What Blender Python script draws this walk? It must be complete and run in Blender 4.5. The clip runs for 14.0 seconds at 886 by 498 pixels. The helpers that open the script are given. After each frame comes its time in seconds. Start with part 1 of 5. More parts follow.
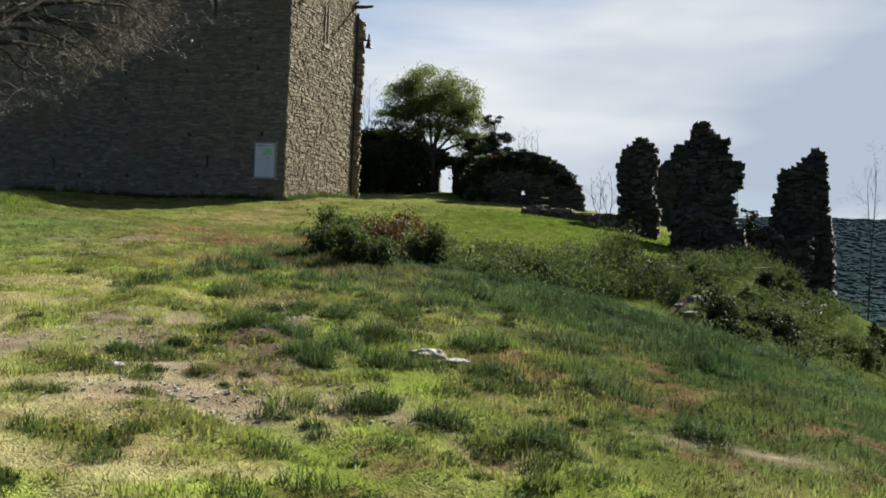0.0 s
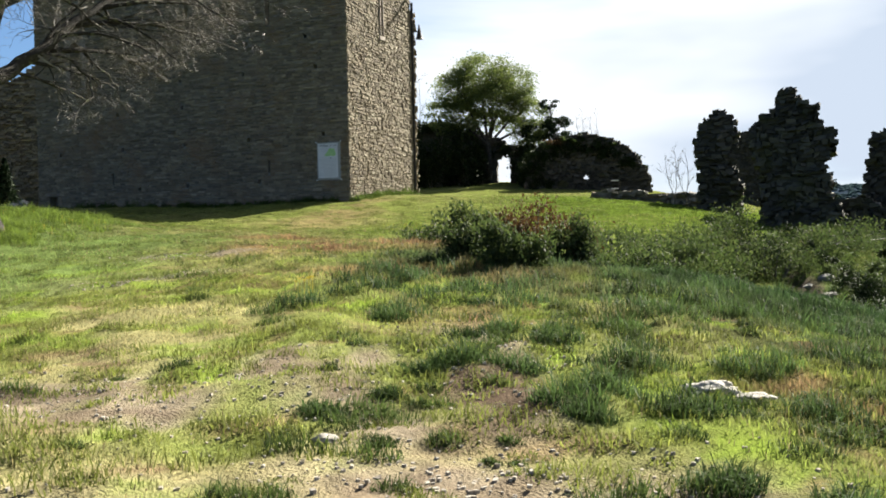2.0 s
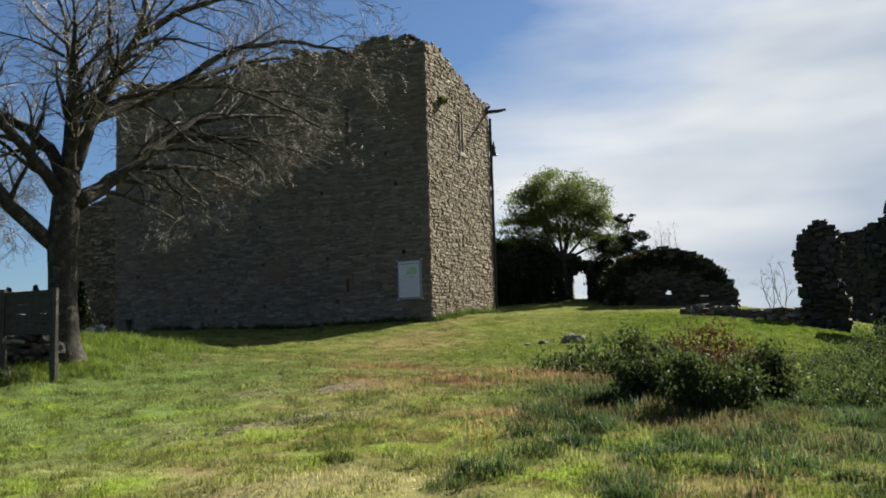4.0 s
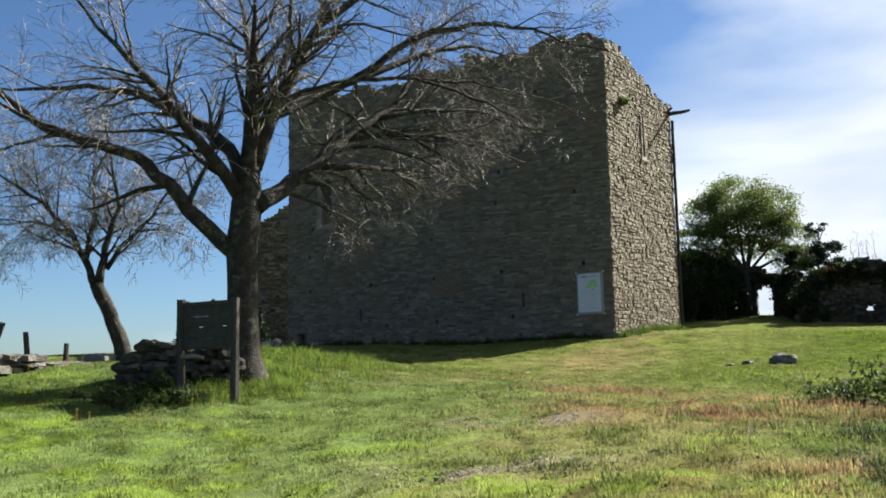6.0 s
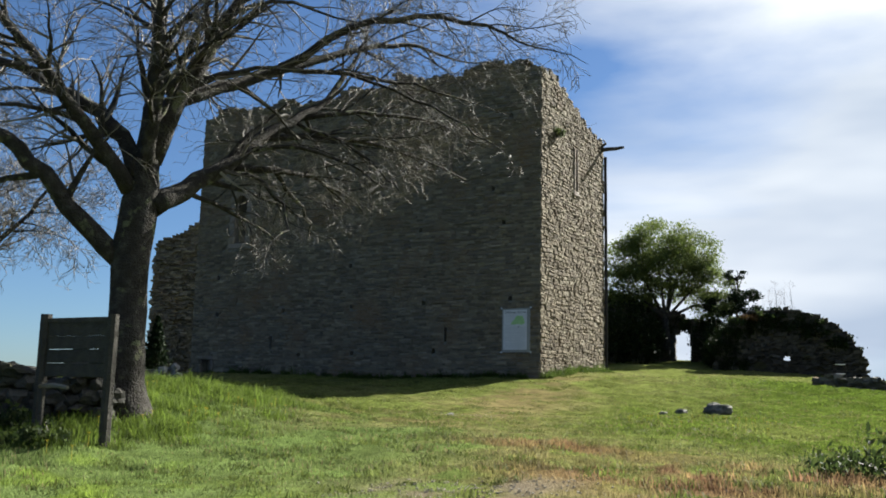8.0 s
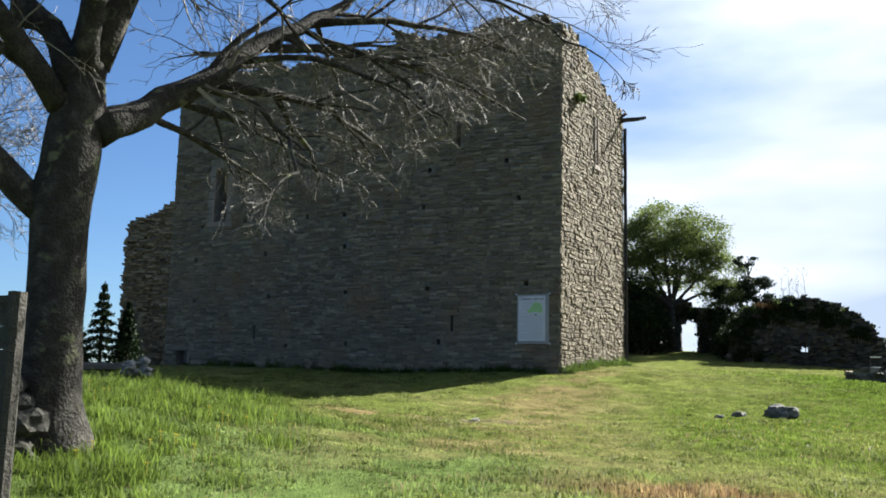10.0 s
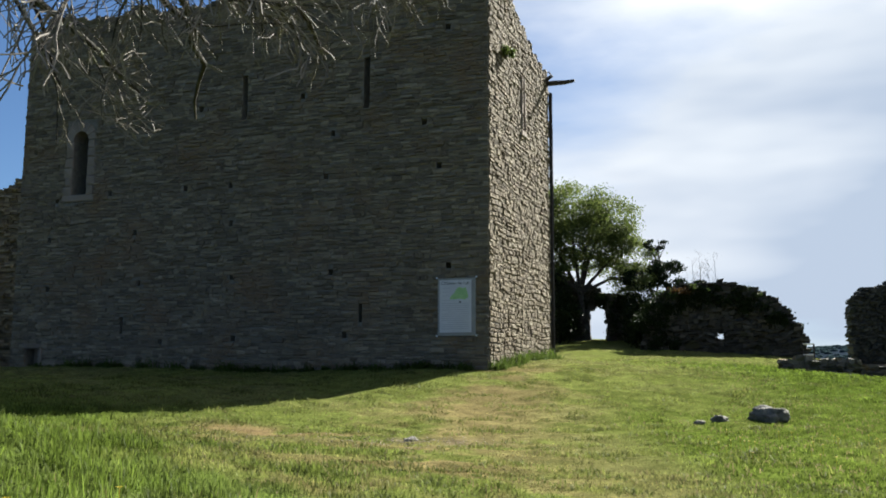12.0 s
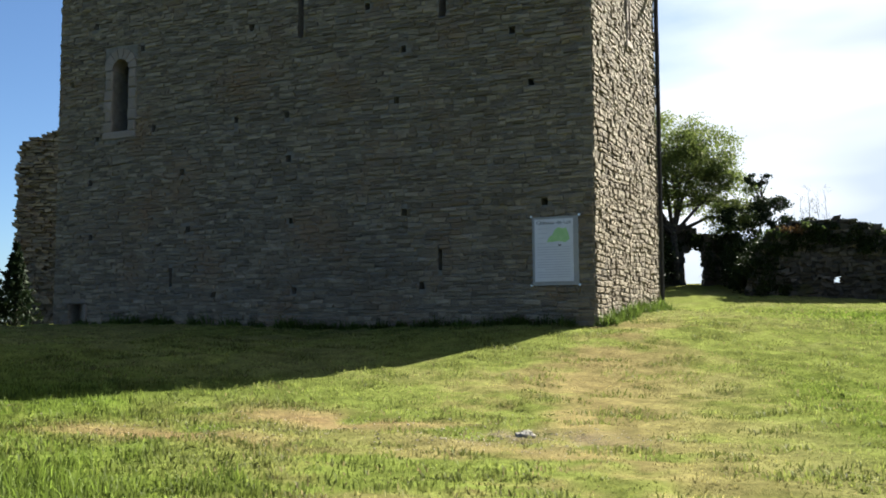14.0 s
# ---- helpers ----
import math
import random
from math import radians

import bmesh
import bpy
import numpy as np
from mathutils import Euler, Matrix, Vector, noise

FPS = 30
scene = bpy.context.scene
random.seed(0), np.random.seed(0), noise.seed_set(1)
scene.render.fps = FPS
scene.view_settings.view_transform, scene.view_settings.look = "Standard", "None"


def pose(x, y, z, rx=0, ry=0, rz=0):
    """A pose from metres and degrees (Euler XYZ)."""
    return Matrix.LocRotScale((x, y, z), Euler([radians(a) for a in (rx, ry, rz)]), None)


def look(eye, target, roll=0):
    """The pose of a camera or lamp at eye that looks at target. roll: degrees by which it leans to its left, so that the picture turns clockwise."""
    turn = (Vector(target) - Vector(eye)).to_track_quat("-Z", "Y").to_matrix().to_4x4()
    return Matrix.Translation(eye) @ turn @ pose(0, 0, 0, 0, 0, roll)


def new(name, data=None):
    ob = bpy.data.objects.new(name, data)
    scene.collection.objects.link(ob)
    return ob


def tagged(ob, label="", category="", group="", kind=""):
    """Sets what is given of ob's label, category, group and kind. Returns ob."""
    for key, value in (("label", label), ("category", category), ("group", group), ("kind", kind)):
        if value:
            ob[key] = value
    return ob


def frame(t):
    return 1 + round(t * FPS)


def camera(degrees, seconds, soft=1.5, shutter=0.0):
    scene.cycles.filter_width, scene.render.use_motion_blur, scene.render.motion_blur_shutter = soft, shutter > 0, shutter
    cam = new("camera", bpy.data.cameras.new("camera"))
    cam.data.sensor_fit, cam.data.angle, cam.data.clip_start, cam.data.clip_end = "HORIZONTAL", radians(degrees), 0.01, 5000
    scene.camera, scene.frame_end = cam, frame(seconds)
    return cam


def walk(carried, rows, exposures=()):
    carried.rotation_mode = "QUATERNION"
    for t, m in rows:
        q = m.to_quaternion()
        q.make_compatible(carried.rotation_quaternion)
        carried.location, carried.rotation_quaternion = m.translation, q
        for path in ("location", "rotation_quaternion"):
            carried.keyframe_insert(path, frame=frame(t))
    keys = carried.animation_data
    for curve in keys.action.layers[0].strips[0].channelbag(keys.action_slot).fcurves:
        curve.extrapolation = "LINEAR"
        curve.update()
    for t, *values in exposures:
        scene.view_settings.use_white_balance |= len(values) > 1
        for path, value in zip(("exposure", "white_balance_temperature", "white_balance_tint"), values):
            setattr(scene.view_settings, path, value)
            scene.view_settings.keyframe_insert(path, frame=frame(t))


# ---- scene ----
# the camera and its walk: seconds, eye, heading, tilt, lean
cam = camera(51.62, 14.0, soft=1.8)
PATH = [
    (0.0, 2.096, -0.590, 0.950, 1.90, -0.94, 2.52),
    (0.5, 1.750, -0.190, 0.985, 2.05, -1.01, 2.32),
    (1.0, 1.344, 0.278, 0.970, 3.53, -0.46, 0.63),
    (1.5, 1.016, 0.753, 0.953, 3.37, -2.72, -0.32),
    (2.0, 0.657, 1.206, 0.978, 4.81, -1.44, -1.21),
    (2.5, 0.364, 1.637, 1.015, 4.49, -1.15, -0.86),
    (3.0, 0.059, 2.043, 1.089, 6.61, 0.05, -1.31),
    (3.5, -0.279, 2.532, 1.143, 8.12, 4.72, -1.58),
    (3.7, -0.415, 2.714, 1.153, 8.07, 5.38, -1.65),
    (5.8, -1.861, 4.893, 1.207, 17.18, 7.96, -1.45),
    (6.0, -1.955, 5.024, 1.238, 18.31, 7.22, -1.06),
    (6.5, -2.185, 5.527, 1.203, 21.32, 4.78, -1.43),
    (7.0, -2.434, 5.993, 1.265, 21.39, 3.73, -1.86),
    (7.5, -2.666, 6.537, 1.340, 14.71, 6.12, -0.01),
    (8.0, -2.865, 7.114, 1.388, 13.01, 9.23, 1.27),
    (8.2, -2.965, 7.327, 1.364, 12.52, 9.95, 2.27),
    (10.3, -5.202, 11.820, 1.753, 11.21, 8.50, 0.87),
    (10.5, -5.423, 12.315, 1.790, 8.78, 9.97, 1.52),
    (11.0, -5.792, 13.671, 1.815, 6.60, 11.08, 0.96),
    (11.5, -6.139, 14.751, 1.923, 6.05, 7.28, 0.38),
    (12.0, -6.560, 15.910, 2.026, 4.39, 7.94, 0.22),
    (12.5, -6.918, 17.081, 2.077, 3.20, 6.87, -0.22),
    (13.0, -7.192, 18.176, 2.123, 5.49, 3.53, 1.04),
    (13.5, -7.444, 19.220, 2.297, 8.02, 3.27, 0.79),
    (14.0, -7.592, 20.373, 2.378, 8.72, 4.49, -0.28),
]


def aim(x, y, z, heading, tilt, lean):
    a, b = radians(heading), radians(tilt)
    way = Vector((-math.sin(a) * math.cos(b), math.cos(a) * math.cos(b), math.sin(b)))
    eye = Vector((x, y, z))
    return look(eye, eye + way * 2, lean)


EXPOSURES = [(0.0, 1.74, 6500, 6), (0.5, 2.02, 6600, 6), (1.0, 1.76, 6500, 6), (1.5, 1.96, 6600, 6), (2.0, 2.26, 6600, 6), (2.5, 1.91, 6500, 6), (3.0, 1.94, 6600, 6), (3.7, 1.74, 6600, 6), (6.0, 2.09, 6300, 6), (7.0, 2.41, 6500, 6), (8.0, 1.91, 6200, 6),
             (10.5, 2.29, 6000, 6), (11.0, 1.64, 5900, 6), (11.5, 1.89, 6300, 6), (12.0, 1.96, 6300, 6), (12.7, 1.87, 6300, 6), (13.3, 2.37, 6600, 6), (14.0, 2.41, 6500, 6)]
walk(cam, [(row[0], aim(*row[1:])) for row in PATH], EXPOSURES)

# ---- light: high spring sun behind the keep, thin broken cloud ----
SUN_WAY = Vector((0.59, 0.807, math.tan(radians(37)))).normalized()
world = bpy.data.worlds.new("sky")
scene.world = world
world.use_nodes = True
wt = world.node_tree
wt.nodes.clear()


def wn(kind, **props):
    n = wt.nodes.new(kind)
    for key, value in props.items():
        n.inputs[key].default_value = value
    return n


sky = wt.nodes.new("ShaderNodeTexSky")
sky.sky_type, sky.sun_disc = "NISHITA", False
sky.sun_elevation = math.asin(SUN_WAY.z)
sky.sun_rotation = math.atan2(SUN_WAY.x, SUN_WAY.y)
sky.altitude, sky.air_density, sky.dust_density, sky.ozone_density = 1000, 1.0, 1.0, 1.6
coord = wt.nodes.new("ShaderNodeTexCoord")
stretch = wt.nodes.new("ShaderNodeMapping")
stretch.inputs["Scale"].default_value = (1.0, 1.0, 3.6)
stretch.inputs["Rotation"].default_value = (0.25, -0.22, 0.0)
stretch.inputs["Location"].default_value = (0.62, 0.1, 0.35)
veil = wn("ShaderNodeTexNoise", Scale=1.5, Detail=7.0, Roughness=0.52, Distortion=0.25)
grey = wn("ShaderNodeTexNoise", Scale=1.7, Detail=4.0, Roughness=0.5)
sunside = wt.nodes.new("ShaderNodeVectorMath")
sunside.operation = "DOT_PRODUCT"
sunside.inputs[1].default_value = (0.90, 0.42, 0.0)
lift = wt.nodes.new("ShaderNodeMath")
lift.operation = "MULTIPLY_ADD"
lift.inputs[1].default_value, lift.inputs[2].default_value = 0.62, -0.17
total = wt.nodes.new("ShaderNodeMath")
cover = wt.nodes.new("ShaderNodeMapRange")
cover.inputs["From Min"].default_value, cover.inputs["From Max"].default_value = 0.38, 0.67
tone = wt.nodes.new("ShaderNodeValToRGB")
tone.color_ramp.elements[0].position, tone.color_ramp.elements[0].color = 0.33, (2.58, 2.93, 3.6, 1)
tone.color_ramp.elements[1].position, tone.color_ramp.elements[1].color = 0.58, (5.2, 5.2, 5.32, 1)
mixed = wt.nodes.new("ShaderNodeMix")
mixed.data_type = "RGBA"
blue = wt.nodes.new("ShaderNodeMix")
blue.data_type, blue.blend_type = "RGBA", "MULTIPLY"
blue.inputs[0].default_value = 1.0
blue.inputs[7].default_value = (0.35, 0.425, 0.525, 1)
back = wn("ShaderNodeBackground", Strength=0.055)
wout = wt.nodes.new("ShaderNodeOutputWorld")
wl = wt.links.new
wl(coord.outputs["Generated"], stretch.inputs["Vector"])
wl(stretch.outputs["Vector"], veil.inputs["Vector"])
wl(stretch.outputs["Vector"], grey.inputs["Vector"])
wl(coord.outputs["Generated"], sunside.inputs[0])
wl(sunside.outputs["Value"], lift.inputs[0])
wl(veil.outputs[0], total.inputs[0])
wl(lift.outputs[0], total.inputs[1])
wl(total.outputs[0], cover.inputs["Value"])
wl(grey.outputs[0], tone.inputs["Fac"])
wl(sky.outputs[0], blue.inputs[6])
wl(cover.outputs[0], mixed.inputs[0])
wl(blue.outputs[2], mixed.inputs[6])
wl(tone.outputs[0], mixed.inputs[7])
wl(mixed.outputs[2], back.inputs["Color"])
wl(back.outputs[0], wout.inputs[0])

sun = new("sun", bpy.data.lights.new("sun", "SUN"))
sun.data.energy, sun.data.angle, sun.data.color = 5.0, radians(0.6), (1.0, 0.94, 0.84)
sun.matrix_world = look((0, 0, 60), Vector((0, 0, 60)) - SUN_WAY)

# ---- materials ----
rng = np.random.default_rng(7)
pick = random.Random(11)


def material(name, stops, scale=6.0, rough=0.9, bump=0.3, bump_scale=40.0, vary=0.0, tint=None, spots=None, attribute="", metal=0.0, through_light=0.0):
    """A surface: a colour ramp over two scales of noise, per-piece variation, stains and fine relief."""
    m = bpy.data.materials.new(name)
    m.use_nodes = True
    t = m.node_tree
    t.nodes.clear()
    L = t.links.new
    out = t.nodes.new("ShaderNodeOutputMaterial")
    bsdf = t.nodes.new("ShaderNodeBsdfPrincipled")
    bsdf.inputs["Roughness"].default_value = rough
    bsdf.inputs["Metallic"].default_value = metal
    bsdf.inputs["Specular IOR Level"].default_value = 0.25
    tc = t.nodes.new("ShaderNodeNewGeometry")
    big = t.nodes.new("ShaderNodeTexNoise")
    big.inputs["Scale"].default_value, big.inputs["Detail"].default_value = scale, 6
    big.inputs["Roughness"].default_value = 0.62
    L(tc.outputs["Position"], big.inputs["Vector"])
    fac = big.outputs[0]
    if vary:
        info = t.nodes.new("ShaderNodeObjectInfo")
        add = t.nodes.new("ShaderNodeMath")
        L(info.outputs["Random"], add.inputs[0])
        L(tc.outputs["Random Per Island"], add.inputs[1])
        frac = t.nodes.new("ShaderNodeMath")
        frac.operation = "FRACT"
        L(add.outputs[0], frac.inputs[0])
        blend = t.nodes.new("ShaderNodeMix")
        blend.inputs[0].default_value = vary
        L(big.outputs[0], blend.inputs[2])
        L(frac.outputs[0], blend.inputs[3])
        fac = blend.outputs[0]
    ramp = t.nodes.new("ShaderNodeValToRGB")
    els = ramp.color_ramp.elements
    while len(els) < len(stops):
        els.new(0.5)
    for e, (p, c) in zip(els, stops):
        e.position, e.color = p, (*c, 1)
    L(fac, ramp.inputs["Fac"])
    colour = ramp.outputs[0]
    if attribute:
        at = t.nodes.new("ShaderNodeAttribute")
        at.attribute_name = attribute
        mul = t.nodes.new("ShaderNodeMix")
        mul.data_type, mul.blend_type = "RGBA", "MULTIPLY"
        mul.inputs[0].default_value = 1.0
        L(at.outputs["Color"], mul.inputs[6])
        L(colour, mul.inputs[7])
        colour = mul.outputs[2]
    if spots:
        sc, lo, hi, col = spots
        sp = t.nodes.new("ShaderNodeTexNoise")
        sp.inputs["Scale"].default_value, sp.inputs["Detail"].default_value = sc, 5
        L(tc.outputs["Position"], sp.inputs["Vector"])
        mr = t.nodes.new("ShaderNodeMapRange")
        mr.inputs["From Min"].default_value, mr.inputs["From Max"].default_value = lo, hi
        L(sp.outputs[0], mr.inputs["Value"])
        mx = t.nodes.new("ShaderNodeMix")
        mx.data_type = "RGBA"
        L(mr.outputs[0], mx.inputs[0])
        L(colour, mx.inputs[6])
        mx.inputs[7].default_value = (*col, 1)
        colour = mx.outputs[2]
    L(colour, bsdf.inputs["Base Color"])
    if bump:
        fine = t.nodes.new("ShaderNodeTexNoise")
        fine.inputs["Scale"].default_value, fine.inputs["Detail"].default_value = bump_scale, 5
        L(tc.outputs["Position"], fine.inputs["Vector"])
        b = t.nodes.new("ShaderNodeBump")
        b.inputs["Strength"].default_value, b.inputs["Distance"].default_value = bump, 0.05
        L(fine.outputs[0], b.inputs["Height"])
        L(b.outputs[0], bsdf.inputs["Normal"])
    surface = bsdf.outputs[0]
    if through_light:
        tr = t.nodes.new("ShaderNodeBsdfTranslucent")
        L(colour, tr.inputs["Color"])
        ms = t.nodes.new("ShaderNodeMixShader")
        ms.inputs[0].default_value = through_light
        L(surface, ms.inputs[1])
        L(tr.outputs[0], ms.inputs[2])
        surface = ms.outputs[0]
    L(surface, out.inputs[0])
    return m


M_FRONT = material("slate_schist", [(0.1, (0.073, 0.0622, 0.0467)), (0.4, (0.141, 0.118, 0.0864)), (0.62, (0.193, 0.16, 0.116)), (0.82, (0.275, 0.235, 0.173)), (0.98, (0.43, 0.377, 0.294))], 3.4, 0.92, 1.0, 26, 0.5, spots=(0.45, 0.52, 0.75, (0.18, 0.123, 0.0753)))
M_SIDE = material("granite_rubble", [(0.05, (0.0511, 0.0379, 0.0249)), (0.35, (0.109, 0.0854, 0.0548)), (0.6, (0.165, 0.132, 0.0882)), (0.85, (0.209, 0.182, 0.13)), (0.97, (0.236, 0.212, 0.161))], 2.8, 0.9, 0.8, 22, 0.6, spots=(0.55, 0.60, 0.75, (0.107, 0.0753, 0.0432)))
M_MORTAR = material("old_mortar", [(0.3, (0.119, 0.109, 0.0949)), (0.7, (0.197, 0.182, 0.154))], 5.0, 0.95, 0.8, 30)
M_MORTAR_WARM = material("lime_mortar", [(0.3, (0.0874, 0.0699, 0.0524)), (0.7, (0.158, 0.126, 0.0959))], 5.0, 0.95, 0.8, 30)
# near-black: the shade of backlit walls is put into the stone colour
M_RUIN_BACKLIT = material("backlit_ruin_stone", [(0.05, (0.0229, 0.0219, 0.0183)), (0.4, (0.0433, 0.0407, 0.0346)), (0.7, (0.0661, 0.0611, 0.0509)), (0.95, (0.107, 0.0991, 0.0842))], 2.4, 0.93, 0.8, 18, 0.6, spots=(0.9, 0.58, 0.7, (0.0433, 0.0433, 0.0204)))
M_FIELD = material("field_stone", [(0.1, (0.0651, 0.059, 0.0488)), (0.45, (0.123, 0.112, 0.0959)), (0.8, (0.183, 0.171, 0.15))], 4.5, 0.9, 0.8, 24, 0.5, spots=(1.4, 0.60, 0.70, (0.135, 0.0811, 0.0204)))
M_DRESSED = material("dressed_stone", [(0.2, (0.162, 0.132, 0.108)), (0.8, (0.229, 0.193, 0.162))], 3.0, 0.9, 0.5, 26, 0.4)
M_BARK = material("grey_bark", [(0.2, (0.0145, 0.0123, 0.0101)), (0.5, (0.0347, 0.0303, 0.0246)), (0.8, (0.0944, 0.0867, 0.0723))], 7.0, 0.95, 1.0, 34, spots=(5.0, 0.60, 0.68, (0.123, 0.127, 0.0723)))
M_TWIG = material("twig_bark", [(0.2, (0.0664, 0.0554, 0.0454)), (0.8, (0.218, 0.194, 0.167))], 9.0, 0.7, 0.0, 30, 0.5)
M_POST = material("weathered_timber", [(0.2, (0.032, 0.0288, 0.024)), (0.6, (0.0624, 0.056, 0.0464)), (0.9, (0.104, 0.096, 0.08))], 9.0, 0.88, 0.6, 45, 0.2)
M_GROUND = material("turf", [(0.25, (0.216, 0.216, 0.227)), (0.5, (0.341, 0.338, 0.363)), (0.75, (0.488, 0.473, 0.485))], 9.0, 1.0, 0.7, 60, attribute="tint")
M_BLADE = material("grass_blades", [(0.0, (0.25, 0.257, 0.275)), (0.5, (0.435, 0.435, 0.452)), (1.0, (0.677, 0.646, 0.605))], 3.0, 0.6, 0.0, 30, 0.65, attribute="tint", through_light=0.5)
M_LEAF = material("spring_leaves", [(0.0, (0.0418, 0.0627, 0.0148)), (0.5, (0.0897, 0.119, 0.0298)), (1.0, (0.161, 0.19, 0.0537))], 0.8, 0.6, 0.0, 30, 0.6, through_light=0.5)
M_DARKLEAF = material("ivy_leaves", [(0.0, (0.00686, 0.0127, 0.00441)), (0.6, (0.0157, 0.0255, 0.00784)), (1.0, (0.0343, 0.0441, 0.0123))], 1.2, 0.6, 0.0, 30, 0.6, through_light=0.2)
M_BROOM = material("broom_shoots", [(0.0, (0.0155, 0.0267, 0.00819)), (0.5, (0.037, 0.0556, 0.0163)), (1.0, (0.0819, 0.0959, 0.0278))], 1.5, 0.7, 0.0, 30, 0.6, through_light=0.5)
M_RUST = material("dry_fern", [(0.0, (0.0386, 0.0193, 0.00702)), (0.5, (0.0702, 0.0386, 0.014)), (1.0, (0.0913, 0.0667, 0.0264))], 1.5, 0.8, 0.0, 30, 0.6, through_light=0.3)
M_NEEDLE = material("fir_needles", [(0.0, (0.0063, 0.0131, 0.0063)), (0.6, (0.0158, 0.0263, 0.0116)), (1.0, (0.0315, 0.042, 0.0158))], 1.4, 0.6, 0.0, 30, 0.6, through_light=0.15)
# the blue of distance haze is mixed into this wood's colour
M_HAZED_WOOD = material("hazed_distant_wood", [(0.0, (0.0266, 0.0427, 0.0468)), (0.5, (0.0326, 0.051, 0.0538)), (1.0, (0.0386, 0.0571, 0.0571))], 0.05, 0.9, 0.0, 3, 0.5)
M_GROUND.node_tree.nodes["Principled BSDF"].inputs["Specular IOR Level"].default_value = 0.0
for m_ in (M_NEEDLE, M_DARKLEAF):
    m_.node_tree.nodes["Principled BSDF"].inputs["Specular IOR Level"].default_value = 0.06
M_BLADE.node_tree.nodes["Principled BSDF"].inputs["Specular IOR Level"].default_value = 0.08
M_HAZED_WOOD.node_tree.nodes["Principled BSDF"].inputs["Specular IOR Level"].default_value = 0.0
M_IRON = material("dark_iron", [(0.3, (0.022, 0.02, 0.019)), (0.7, (0.05, 0.045, 0.04))], 12.0, 0.6, 0.3, 60, metal=0.6)
M_PANEL = material("white_panel", [(0.3, (0.452, 0.452, 0.484)), (0.7, (0.533, 0.533, 0.557))], 2.0, 0.4, 0.0)
M_CLEAR = material("grey_backing_sheet", [(0.3, (0.20, 0.20, 0.20)), (0.7, (0.26, 0.255, 0.25))], 2.0, 0.35, 0.0)
M_INK = material("dark_ink", [(0.3, (0.03, 0.03, 0.035)), (0.7, (0.05, 0.05, 0.055))], 9.0, 0.5, 0.0)
M_LINES = material("grey_print", [(0.3, (0.36, 0.36, 0.40)), (0.7, (0.42, 0.42, 0.46))], 9.0, 0.5, 0.0)
M_MAP = material("green_plan_print", [(0.3, (0.24, 0.42, 0.17)), (0.7, (0.36, 0.52, 0.25))], 6.0, 0.5, 0.0)
M_STEEL = material("bolt_steel", [(0.3, (0.5, 0.5, 0.5)), (0.7, (0.6, 0.6, 0.6))], 9.0, 0.35, 0.0, metal=0.9)
M_WHITEROCK = material("pale_quartz", [(0.2, (0.184, 0.166, 0.14)), (0.8, (0.306, 0.289, 0.262))], 7.0, 0.85, 0.8, 26)
M_BOULDER = material("lichened_boulder", [(0.15, (0.0546, 0.0515, 0.0452)), (0.5, (0.117, 0.111, 0.0975)), (0.85, (0.218, 0.207, 0.183))], 6.0, 0.9, 1.0, 16, spots=(4.5, 0.56, 0.66, (0.0468, 0.0468, 0.0351)))
M_GRAVEL = material("pale_gravel", [(0.2, (0.181, 0.157, 0.127)), (0.8, (0.314, 0.285, 0.242))], 9.0, 0.9, 0.3, 40, 0.5)
M_FLOWER = material("yellow_petals", [(0.3, (0.251, 0.203, 0.0122)), (0.7, (0.304, 0.251, 0.0203))], 9.0, 0.6, 0.0, through_light=0.3)


# ---- building helpers ----
class Soup:
    """Vertices and faces of one mesh, gathered piece by piece."""

    def __init__(self):
        self.v, self.f = [], []

    def add(self, verts, faces):
        n = len(self.v)
        self.v.extend(verts)
        self.f.extend([tuple(n + i for i in face) for face in faces])

    def mesh(self, name, mat, smooth=False):
        me = bpy.data.meshes.new(name)
        me.from_pydata([tuple(p) for p in self.v], [], self.f)
        me.materials.append(mat)
        if smooth:
            me.polygons.foreach_set("use_smooth", [True] * len(me.polygons))
        me.update()
        return me


def thing(name, label, category, at=(0, 0, 0), group="", kind=""):
    ob = new(name)
    ob.location = at
    ob.empty_display_size = 0.3
    return tagged(ob, label, category, group, kind)


def part(name, soup, mat, parent, label="", smooth=False, kind=""):
    """One mesh under a thing or a part; the soup is in world metres."""
    ob = new(name, soup if isinstance(soup, bpy.types.Mesh) else soup.mesh(name, mat, smooth))
    off = parent.location if parent.parent is None else Vector((0, 0, 0))
    ob.parent = parent
    ob.matrix_parent_inverse = Matrix.Translation(-off)
    return tagged(ob, label, kind=kind)


def lone(name, soup, mat, label, category, group="", kind="", smooth=False):
    return tagged(new(name, soup.mesh(name, mat, smooth)), label, category, group, kind)


def box(soup, c, size, turn=0.0, bevel=0.0, wob=0.0):
    """A box with chamfered long edges; c is its middle."""
    a, b = math.cos(turn), math.sin(turn)
    w, d, h = (s / 2 for s in size)
    k = bevel
    ring = [(-w + k, -d), (w - k, -d), (w, -d + k), (w, d - k), (w - k, d), (-w + k, d), (-w, d - k), (-w, -d + k)] if k else [(-w, -d), (w, -d), (w, d), (-w, d)]
    n = len(ring)
    vs = []
    for z in (-h, h):
        for x, y in ring:
            x, y, zz = x + pick.uniform(-wob, wob), y + pick.uniform(-wob, wob), z + pick.uniform(-wob, wob)
            vs.append((c[0] + a * x - b * y, c[1] + b * x + a * y, c[2] + zz))
    fs = [tuple(range(n - 1, -1, -1)), tuple(range(n, 2 * n))] + [(i, (i + 1) % n, n + (i + 1) % n, n + i) for i in range(n)]
    soup.add(vs, fs)


